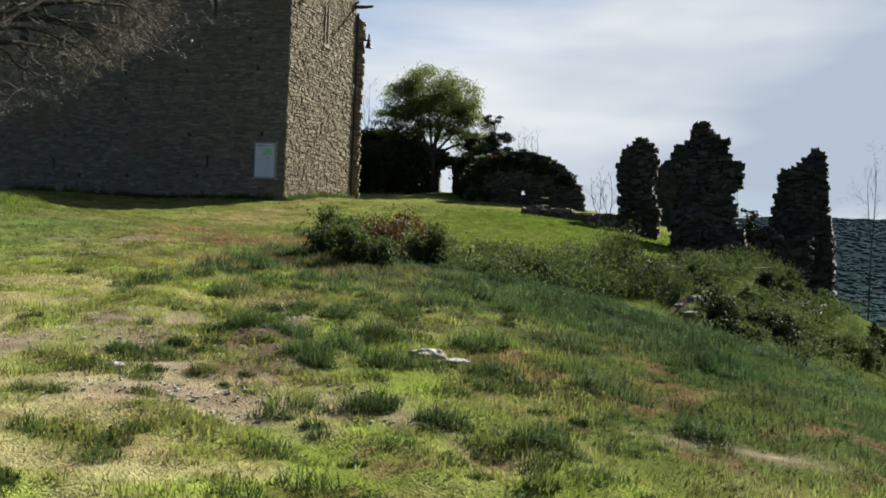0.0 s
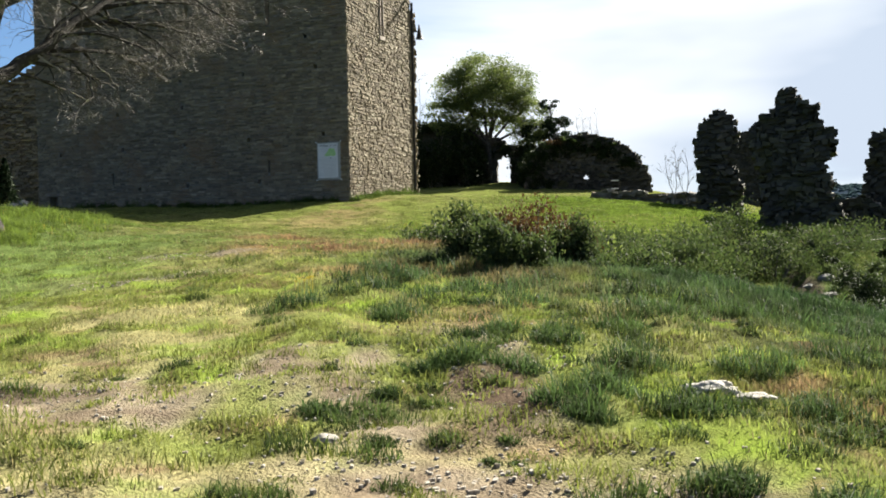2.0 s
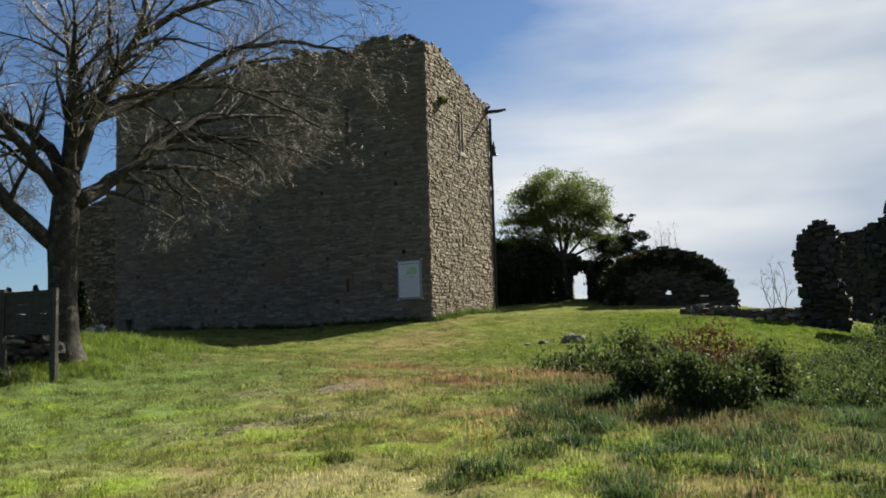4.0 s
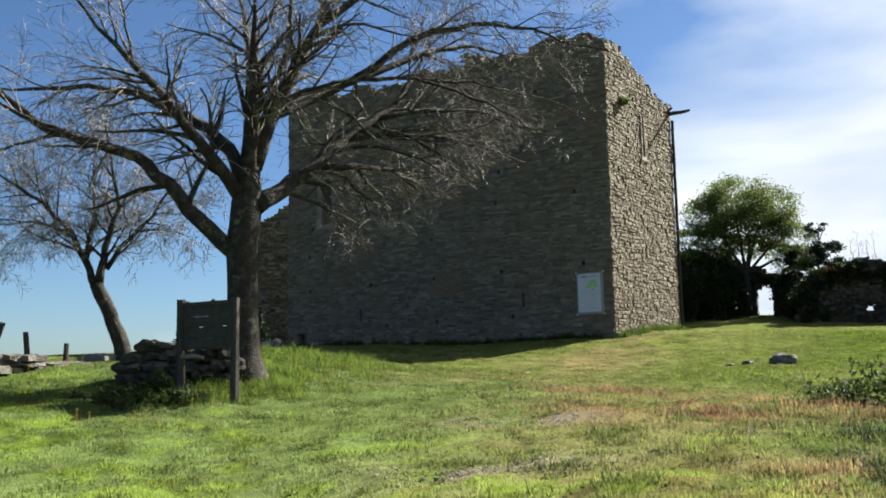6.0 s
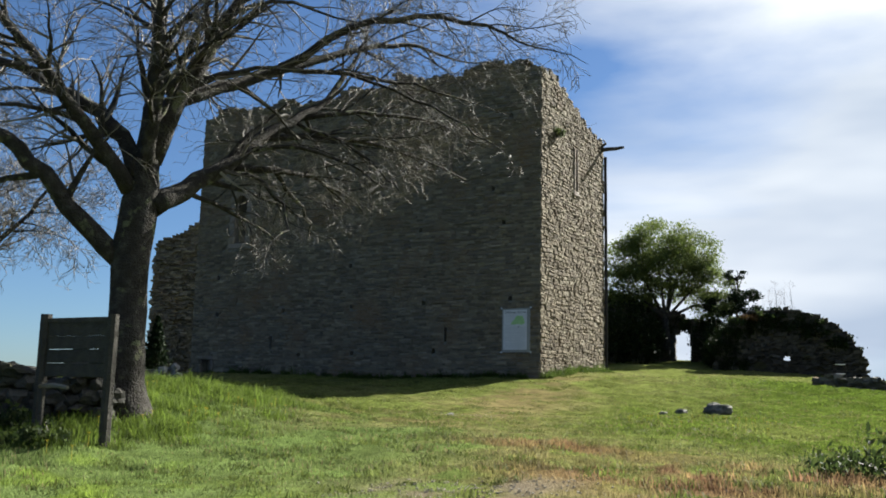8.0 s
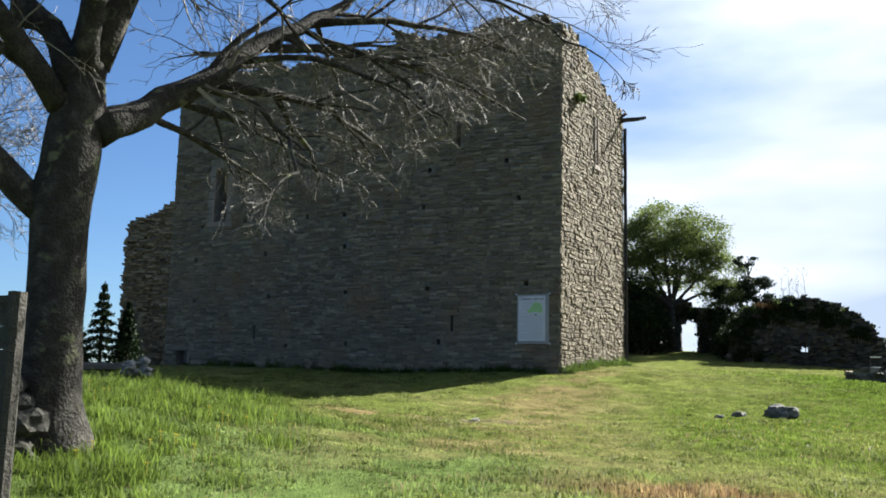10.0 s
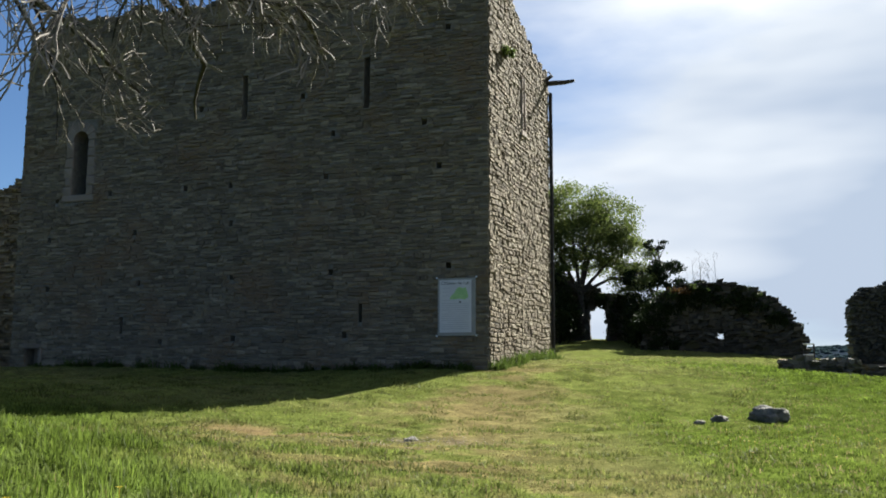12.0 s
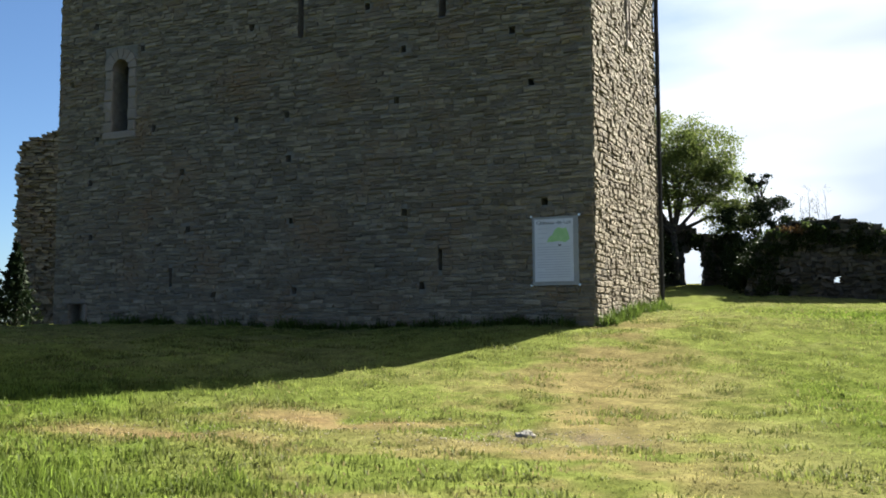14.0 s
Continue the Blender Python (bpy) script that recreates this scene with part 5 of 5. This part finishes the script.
shrub("wall_fern", "yellow-green plant rooted high in the wall", wall_fern.x, wall_fern.y, 0.28, 0.28, 0.4, 260, M_LEAF, 190, 0.12, z=12.6, sink=0.0, squash=0.5, category="plant")


# ---- the wooden sign, its little rail, and the stone wall behind it ----
sign = thing("wooden_sign", "weathered wooden notice board on two posts seen from behind", "sign", (-9.6, 16.9, gz(-9.6, 16.9)))
PL, PR = (-10.15, 17.03), (-9.04, 16.74)
turn_s = math.atan2(PR[1] - PL[1], PR[0] - PL[0])
for x, y, top in ((*PL, 2.30), (*PR, 2.27)):
    s_ = Soup()
    z0 = gz(x, y) - 0.25
    box(s_, (x, y, (z0 + top) / 2), (0.12, 0.12, top - z0), turn_s, 0.03, 0.004)
    part("post", s_, M_POST, sign)
mx, my = (PL[0] + PR[0]) / 2, (PL[1] + PR[1]) / 2
for k in range(4):
    s_ = Soup()
    box(s_, (mx, my + 0.01, 1.62 + 0.165 * k), (1.02, 0.035, 0.158), turn_s, 0.006, 0.003)
    part("plank", s_, M_POST, sign)
s_ = Soup()
box(s_, (mx, my + 0.02, 2.22), (1.05, 0.10, 0.05), turn_s, 0.01, 0.003)
part("top_rail", s_, M_POST, sign)
rail = thing("low_rail", "small grey wooden stake with a short bleached rail", "rail", (-9.86, 16.7, gz(-9.86, 16.7)))
s_ = Soup()
z0 = gz(-9.86, 16.68) - 0.15
box(s_, (-9.86, 16.68, (z0 + 1.42) / 2), (0.05, 0.05, 1.42 - z0), turn_s, 0.012, 0.003)
part("stake", s_, M_POST, rail)
s_ = Soup()
tube(s_, [(-9.9, 16.68, 1.42), (-9.66, 16.62, 1.435), (-9.46, 16.57, 1.41)], [0.028, 0.03, 0.025], 6)
part("crosspiece", s_, M_FIELD, rail, "bleached crosspiece")

# boulders take the darker ruin colour in place of their backlit shade
zb = gz(-10.6, 18.0) - 0.2
block = thing("dry_stone_wall", "end of a shade-darkened dry-stone wall of rough boulders behind the sign", "stone wall", (-10.75, 18.0, zb))
for row in range(5):
    for k in range(9 - row % 2):
        f = (k + 0.5 * (row % 2) + pick.uniform(-0.15, 0.15)) / 8.5 - 0.5
        for side in (-0.16, 0.2):
            if row == 4 and pick.random() < 0.45:
                continue
            px, py = -10.75 + math.cos(0.35) * f * 1.9 - math.sin(0.35) * side, 18.0 + math.sin(0.35) * f * 1.9 + math.cos(0.35) * side
            s_ = Soup()
            boulder(s_, (px, py, zb + 0.14 + row * 0.165 + pick.uniform(-0.03, 0.03)), (pick.uniform(0.12, 0.2), pick.uniform(0.15, 0.24), pick.uniform(0.09, 0.14)), row * 13 + k * 1.7 + side, 0.5, 2)
            part("stone", s_, M_RUIN_BACKLIT, block)
ruin("boundary_wall", "long low sunlit dry-stone retaining wall", [(-4.2, 0.5), (-4.2, 1.48), (-2.0, 1.45), (0.5, 1.52), (2.0, 1.46), (3.0, 1.52), (3.6, 1.4), (3.6, 0.5)], (-14.6, 17.6), 1.45, 0.5, M_FIELD, (0.08, 0.16), (0.12, 0.36), category="stone wall", jut=0.05, single=150)
zs_ = gz(-13.15, 15.2)
ruin("stone_stack", "short stack of flat grey stones in the grass", [(-0.5, zs_ - 0.1), (-0.45, zs_ + 0.55), (0.4, zs_ + 0.62), (0.5, zs_ - 0.1)], (-13.15, 15.2), 0.5, 0.6, M_FIELD, (0.08, 0.14), (0.2, 0.5), category="stone wall", jut=0.06, single=30)
for x, y, h, lx, ly in ((-15.35, 18.5, 0.75, 0.22, 0.16), (-15.0, 19.2, 0.52, -0.10, 0.0), (-14.75, 19.9, 0.25, 0.02, 0.0)):
    s_ = Soup()
    z0 = gz(x, y)
    tube(s_, [(x, y, z0 - 0.2), (x + lx * 0.5, y + ly * 0.5, z0 + h * 0.6), (x + lx, y + ly, z0 + h + 0.15)], [0.06, 0.055, 0.05], 7)
    lone("fence_post", s_, M_POST, "old leaning wooden fence post", "post", "fence posts by the boundary wall")
heap = thing("rubble_heap", "small heap of pale rubble on the bank", "stones", (-18.75, 35.5, gz(-18.75, 35.5)))
for k in range(22):
    s_ = Soup()
    boulder(s_, (-18.75 + pick.gauss(0, 0.2), 35.5 + pick.gauss(0, 0.2), gz(-18.75, 35.5) + 0.1 + 0.5 * pick.random() * pick.random()), (pick.uniform(0.08, 0.2), pick.uniform(0.08, 0.2), pick.uniform(0.06, 0.13)), k, 0.35, 1)
    part("stone", s_, M_WHITEROCK, heap)
s_ = Soup()
box(s_, (-21.3, 37.2, gz(-21.3, 37.2) + 0.1), (2.2, 0.7, 0.22), 0.3, 0.05, 0.05)
lone("stone_slab", s_, M_FIELD, "flat pale stone slab lying on the bank", "stone")

# lectern plate on the low wall
lec = thing("lectern_frame", "small empty metal lectern frame by the low wall", "frame", (6.5, 57.9, gz(6.5, 57.9)))
for dx in (-0.24, 0.24):
    s_ = Soup()
    tube(s_, [(6.5 + dx, 57.9, gz(6.5, 57.9) - 0.1), (6.5 + dx, 57.9, 3.55)], [0.035, 0.03], 6)
    part("leg", s_, M_IRON, lec)
for z in (3.53, 3.05):
    s_ = Soup()
    tube(s_, [(6.24, 57.9, z), (6.76, 57.9, z)], [0.03, 0.03], 6)
    part("bar", s_, M_STEEL, lec, "pale bar")

# floodlight on the rear tower
lamp = thing("floodlight", "black lantern floodlight on an iron arm", "lamp", (-6.2, 65.9, 14.4))
s_ = Soup()
tube(s_, [(-6.7, 65.9, 14.75), (-6.0, 65.9, 14.75)], [0.04, 0.04], 6)
part("arm", s_, M_IRON, lamp)
s_ = Soup()
tube(s_, [(-6.15, 65.9, 14.2), (-6.15, 65.9, 14.3), (-6.15, 65.9, 14.75), (-6.15, 65.9, 15.2)], [0.28, 0.22, 0.12, 0.05], 8)
part("lantern", s_, M_IRON, lamp)

# ---- stones in the turf ----
for i, (x, y, sx, sy, sz, mat, label) in enumerate(((-0.95, 36.9, 0.42, 0.30, 0.25, M_BOULDER, "rounded grey lichen-spotted boulder in the grass"), (-2.6, 36.2, 0.12, 0.1, 0.06, M_FIELD, "low grey stone in the grass"), (-2.05, 36.8, 0.2, 0.15, 0.10, M_BOULDER, "small grey stone in the grass"),
                                                    (1.78, 6.72, 0.15, 0.09, 0.05, M_WHITEROCK, "pale outcropping stone in the turf"), (1.98, 6.62, 0.12, 0.07, 0.03, M_WHITEROCK, "pale flat stone in the turf"), (-0.3, 5.55, 0.06, 0.05, 0.03, M_WHITEROCK, "small pale stone on bare earth"),
                                                    (8.9, 24.6, 0.22, 0.14, 0.1, M_WHITEROCK, "pale stone on the slope"), (-8.35, 32.2, 0.12, 0.1, 0.06, M_WHITEROCK, "small white stone on the path"))):
    s_ = Soup()
    boulder(s_, (x, y, gz(x, y) + sz * 0.25), (sx, sy, sz), 3 + i * 1.7, 0.42, 4)
    lone("boulder" if sx > 0.3 else "stone", s_, mat, label, "rock", smooth=True)
k_ = random.Random(52)
for i in range(14):
    y = k_.uniform(20, 31)
    x = 7.95 + 0.1 * (y - 26) + (k_.uniform(-0.15, 0.5) if i < 8 else k_.uniform(0.5, 5))
    q = k_.uniform(0.07, 0.19)
    s_ = Soup()
    boulder(s_, (x, y, gz(x, y) + q * 0.2), (q * 1.4, q, q * 0.7), 70 + i, 0.45, 2)
    lone("stone", s_, M_WHITEROCK if i % 9 == 0 else M_FIELD, "weathered stone breaking out of the slope", "rock", "stones of the slope", smooth=False)
s_ = Soup()
r = random.Random(3)
spots_ = [(-1.4, 6.3, 1.7, 0.6), (0.3, 7.5, 0.8, 0.9), (0.6, 5.0, 0.9, 0.4), (-4.2, 5.2, 1.6, 0.9), (-4.5, 15.3, 0.9, 0.4), (-3.9, 12.5, 0.8, 0.35), (-2.2, 4.0, 1.6, 0.6), (-8.3, 32, 1.4, 0.6), (-11.5, 32, 2.5, 1.5)]
for k in range(3600):
    cx, cy, sx, sy = r.choice(spots_)
    x, y = cx + r.gauss(0, 0.7) * sx, cy + r.gauss(0, 0.7) * sy
    q = r.uniform(0.005, 0.015) * (1.4 if r.random() < 0.05 else 1)
    box(s_, (x, y, gz(x, y) + q * 0.2), (q * 1.6, q * 1.2, q), r.uniform(0, 3), q * 0.3, q * 0.2)
lone("gravel", s_, M_GRAVEL, "scattered gravel on the bare earth", "gravel", kind="stuff")


# ---- grass: real blades, dense near the walk ----
def blades(x, y, height, width, colour, seed, lean=0.85):
    """Bent blades of three faces each."""
    r = np.random.default_rng(seed)
    n = len(x)
    z = ground_z(x, y) - 0.01
    a = r.uniform(0, 2 * np.pi, n)
    h = height * r.uniform(0.5, 1.35, n)
    w = width
    b = r.uniform(0.12, 1.0, n) * lean
    c = r.uniform(0, 2 * np.pi, n)
    ux, uy, dx, dy = np.cos(a) * w / 2, np.sin(a) * w / 2, np.cos(c) * b, np.sin(c) * b
    rows = [(x - ux, y - uy, z), (x + ux, y + uy, z),
            (x - ux * 0.75 + dx * h * 0.3, y - uy * 0.75 + dy * h * 0.3, z + h * 0.6), (x + ux * 0.75 + dx * h * 0.3, y + uy * 0.75 + dy * h * 0.3, z + h * 0.6),
            (x + dx * h, y + dy * h, z + h * (1 - 0.35 * b))]
    v = np.stack([np.stack(q, 1) for q in rows], 1).reshape(-1, 3)
    i = np.arange(n)[:, None] * 5
    f = np.concatenate([i + [0, 1, 3], i + [0, 3, 2], i + [2, 3, 4]])
    return v, f, np.repeat(colour, 5, axis=0)


def sward(name, label, n, xr, yr, seed, width, extra=1.0, keep_at=None):
    r = np.random.default_rng(seed)
    x, y = r.uniform(*xr, n), r.uniform(*yr, n)
    if keep_at is not None:
        k = r.uniform(0, 1, n) < keep_at(x, y)
        x, y = x[k], y[k]
    col, tall, earth = turf(x, y)
    inside = ((x + 7.3) * FU.x + (y - 43.93) * FU.y > -0.05) & ((x + 7.3) * FU.x + (y - 43.93) * FU.y < LONG) & ((x + 7.3) * KU.x + (y - 43.93) * KU.y > -0.02)
    k = (r.uniform(0, 1, len(x)) > earth * 0.95) & ~inside & (r.uniform(0, 1, len(x)) < 0.35 + 1.3 * lattice(x * 3.1, y * 3.1, 17))
    x, y, col, tall = x[k], y[k], col[k], tall[k]
    patch = (0.4 + 1.0 * lattice(x * 2.1, y * 2.1, 12)) * (0.65 + 0.7 * lattice(x * 6.3, y * 6.3, 13))
    col = col * ((0.66 + 0.68 * lattice(x * 1.7 + 9, y * 1.7, 14)) * (0.45 + 1.1 * lattice(x * 4.6, y * 4.6, 15)))[:, None]
    straw = (r.uniform(0, 1, len(x)) < 0.05 + 0.22 * smooth(0.45, 0.8, lattice(x * 2.4, y * 2.4, 18)))[:, None]
    col = np.where(straw & (tall < 0.075)[:, None], np.array((0.36, 0.31, 0.15)), col)
    v, f, c = blades(x, y, tall * extra * patch, width * (0.7 + 2.0 * tall), col, seed + 1)
    tagged(new(name, fast_mesh(name, v, f, M_BLADE, c)), label, "grass", kind="stuff")


sward("grass_near", "short sunlit turf with dry patches", 200000, (-9, 5), (0.5, 13), 200, 0.009)
sward("grass_middle", "green hillside grass", 250000, (-16, 7), (12, 27), 201, 0.014)
sward("grass_bank", "longer bright grass on the bank under the trees", 60000, (-24, -8), (14, 36), 202, 0.013, 1.1, lambda x, y: np.clip(spot(x, y, -13, 22, 5.5, 7) * 1.3 + spot(x, y, -17, 33, 5, 4), 0, 1))
sward("grass_far", "sunlit grass before the keep", 170000, (-26, 12), (26, 47), 203, 0.024)
sward("grass_slope", "long dark green grass on the slope", 100000, (-1, 14), (5, 32), 204, 0.011, 1.0, lambda x, y: np.clip(smooth(-1.8, 2.5, x - 0.10 * (y - 9)), 0, 1))
sward("grass_meadow", "bright green meadow below the ruins", 50000, (-6, 22), (44, 72), 205, 0.05, 1.2)


def tufts(name, label, places, blades_each, height, radius, colour, seed, width, lean=1.45):
    r = np.random.default_rng(seed)
    xs, ys, hs, cs = [], [], [], []
    for x, y, k in places:
        a, q = r.uniform(0, 2 * np.pi, blades_each), np.sqrt(r.uniform(0, 1, blades_each)) * r.uniform(0.75, 1.15, blades_each)
        xs.append(x + q * radius * k * np.cos(a) * 1.4)
        ys.append(y + q * radius * k * np.sin(a) * 0.9)
        hs.append(height * k * (1.2 - 0.8 * q * q) * (0.7 + 0.6 * r.uniform(0, 1, blades_each)))
        cs.append(np.array(colour) * r.uniform(0.7, 1.35) * r.uniform(0.75, 1.3, (blades_each, 1)))
    x, y = np.concatenate(xs), np.concatenate(ys)
    v, f, c = blades(x, y, np.concatenate(hs), np.zeros(len(x)) + width, np.concatenate(cs), seed + 1, lean)
    tagged(new(name, fast_mesh(name, v, f, M_BLADE, c)), label, "grass", kind="stuff")


r = random.Random(17)
cushions = [(r.uniform(-7, 3.0), r.uniform(1.5, 11.5), r.uniform(0.5, 1.5)) for _ in range(900)]
tufts("turf_cushions", "low uneven cushions of yellow-green turf", cushions, 110, 0.06, 0.15, (0.27, 0.31, 0.07), 299, 0.007)
near_spots = [(r.uniform(-6, 3.5) if k > 190 else r.uniform(-0.6, 3.8), r.uniform(2.2, 10.5), r.uniform(0.3, 1.05)) for k in range(260)]
tufts("grass_tufts", "dark green grass tufts in the dry turf", near_spots, 170, 0.11, 0.14, (0.095, 0.142, 0.036), 300, 0.006)
big = [(0.25, 6.95, 0.8), (0.05, 6.8, 0.5), (0.64, 6.95, 0.7), (1.38, 7.2, 0.9), (1.15, 6.5, 0.9), (1.55, 6.2, 1.0), (0.9, 6.2, 0.8), (1.5, 5.15, 0.7), (1.95, 4.9, 0.7), (2.55, 4.75, 0.8), (3.7, 5.75, 0.8), (0.9, 7.7, 0.8), (0.5, 8.1, 0.7), (1.4, 8.3, 0.9), (2.2, 7.4, 1.1), (2.9, 7.9, 1.3), (3.2, 6.4, 1.1), (-0.4, 8.6, 0.7), (1.9, 8.9, 1.1), (2.6, 9.6, 1.3), (1.0, 6.0, 0.6), (2.3, 6.3, 0.9), (-0.4, 5.95, 0.5), (-0.1, 6.3, 0.4), (0.2, 7.9, 0.6)]
tufts("long_tufts", "clumps of long green grass", big, 420, 0.19, 0.21, (0.085, 0.142, 0.04), 301, 0.006)
tussock = [(r.uniform(6.8, 15), r.uniform(16, 33), r.uniform(0.5, 1.6)) for _ in range(210)]
mounds = [(r.uniform(1.5, 8), r.uniform(9, 25), r.uniform(0.5, 1.2)) for _ in range(200)] + [(r.uniform(-1.3, 1.2), r.uniform(8.8, 14.0), r.uniform(0.35, 1.0)) for _ in range(55)]
tufts("hump_tussocks", "soft dark green tussocks over the hump", mounds, 170, 0.19, 0.26, (0.08, 0.135, 0.045), 306, 0.008)
tufts("slope_tussocks", "rounded dark green tussocks over the slope", tussock, 160, 0.22, 0.30, (0.13, 0.19, 0.05), 303, 0.014)
mid_spots = [(r.uniform(-9, 2), r.uniform(11, 27), r.uniform(0.5, 1.4)) for _ in range(420)]
tufts("hillside_cushions", "low uneven tufts over the hillside", mid_spots, 80, 0.07, 0.2, (0.20, 0.25, 0.06), 304, 0.012)
fore_spots = [(r.uniform(-18, 6), r.uniform(26, 45), r.uniform(0.5, 1.5)) for _ in range(520)]
tufts("upper_cushions", "low uneven tufts before the keep", fore_spots, 70, 0.08, 0.28, (0.22, 0.255, 0.065), 305, 0.018)
foot_spots = [tuple((CORNER + FU * r.uniform(0, 18) + FN * r.uniform(0.05, 0.35)).xy) + (r.uniform(0.5, 1.2),) for _ in range(60)] + [tuple((CORNER + KU * r.uniform(0, 7.7) + KN * r.uniform(0.05, 0.4)).xy) + (r.uniform(0.6, 1.3),) for _ in range(40)]
tufts("wall_foot_grass", "rank grass along the foot of the keep", foot_spots, 70, 0.30, 0.25, (0.12, 0.18, 0.035), 302, 0.022)
bank = [(-10.4 - 2.2 * f + r.gauss(0, 0.9), 19.2 + 7.5 * f + r.gauss(0, 0.6), r.uniform(0.5, 1.2)) for f in (r.random() for _ in range(260))] + [(-9.6 + r.gauss(0, 0.6), 18.0 + r.gauss(0, 0.7), r.uniform(0.5, 1.1)) for _ in range(60)]
tufts("bank_grass", "tall bright grass on the bank round the tree", bank, 120, 0.19, 0.26, (0.21, 0.30, 0.05), 307, 0.010, 1.0)
yellow = [(r.uniform(-14, -8.5), r.uniform(13, 22)) for _ in range(90)] + [(-1.28 + r.uniform(-0.2, 0.2), 9.74 + r.uniform(-0.1, 0.1)) for _ in range(8)] + [(r.uniform(-3.5, 0), r.uniform(28, 33)) for _ in range(40)]
s_ = Soup()
for x, y in yellow:
    z0 = gz(x, y) + 0.15
    for k in range(5):
        a = k * 1.2566
        s_.add([(x, y, z0), (x + 0.018 * math.cos(a - 0.5), y + 0.018 * math.sin(a - 0.5), z0 + 0.01), (x + 0.03 * math.cos(a), y + 0.03 * math.sin(a), z0 + 0.012), (x + 0.018 * math.cos(a + 0.5), y + 0.018 * math.sin(a + 0.5), z0 + 0.01)], [(0, 1, 2, 3)])
    tube(s_, [(x, y, z0 - 0.16), (x, y, z0)], [0.003, 0.003], 3)
lone("wild_flowers", s_, M_FLOWER, "scattered small yellow flowers in the grass", "flowers", kind="stuff")

# ---- the wooded valley beyond ----
r = np.random.default_rng(77)
n = 24000
rad = 260 + 2300 * r.uniform(0, 1, n) ** 1.3
ang = r.uniform(-0.1, 1.0, n)
x, y = -8 + rad * np.sin(ang), 38 + rad * np.cos(ang)
z = ground_z(x, y)
h = r.uniform(1.3, 2.6, n) * np.clip(rad / 600, 0.8, 1.5)
x, y, z, h = (q[x > 27] for q in (x, y, z, h))
n = len(x)
vs, fs = [], []
for ring_, (kr, kz) in enumerate(((1.7, -0.2), (1.9, 0.35), (1.2, 0.8), (0.1, 1.0))):
    for k in range(6):
        a = k * np.pi / 3 + ring_ * 0.5
        j = r.uniform(0.7, 1.3, n)
        vs.append(np.stack([x + h * kr * j * np.cos(a), y + h * kr * j * np.sin(a), z + h * kz * r.uniform(0.9, 1.1, n)], 1))
v = np.stack(vs, 1).reshape(-1, 3)
base = np.arange(n)[:, None] * 24
for q in range(3):
    for k in range(6):
        fs.append(base + [q * 6 + k, q * 6 + (k + 1) % 6, (q + 1) * 6 + (k + 1) % 6, (q + 1) * 6 + k])
tagged(new("valley_wood", fast_mesh("valley_wood", v, np.concatenate(fs), M_HAZED_WOOD)), "dark mixed wood covering the far valley slopes, tinted blue for haze", "woodland", kind="stuff")
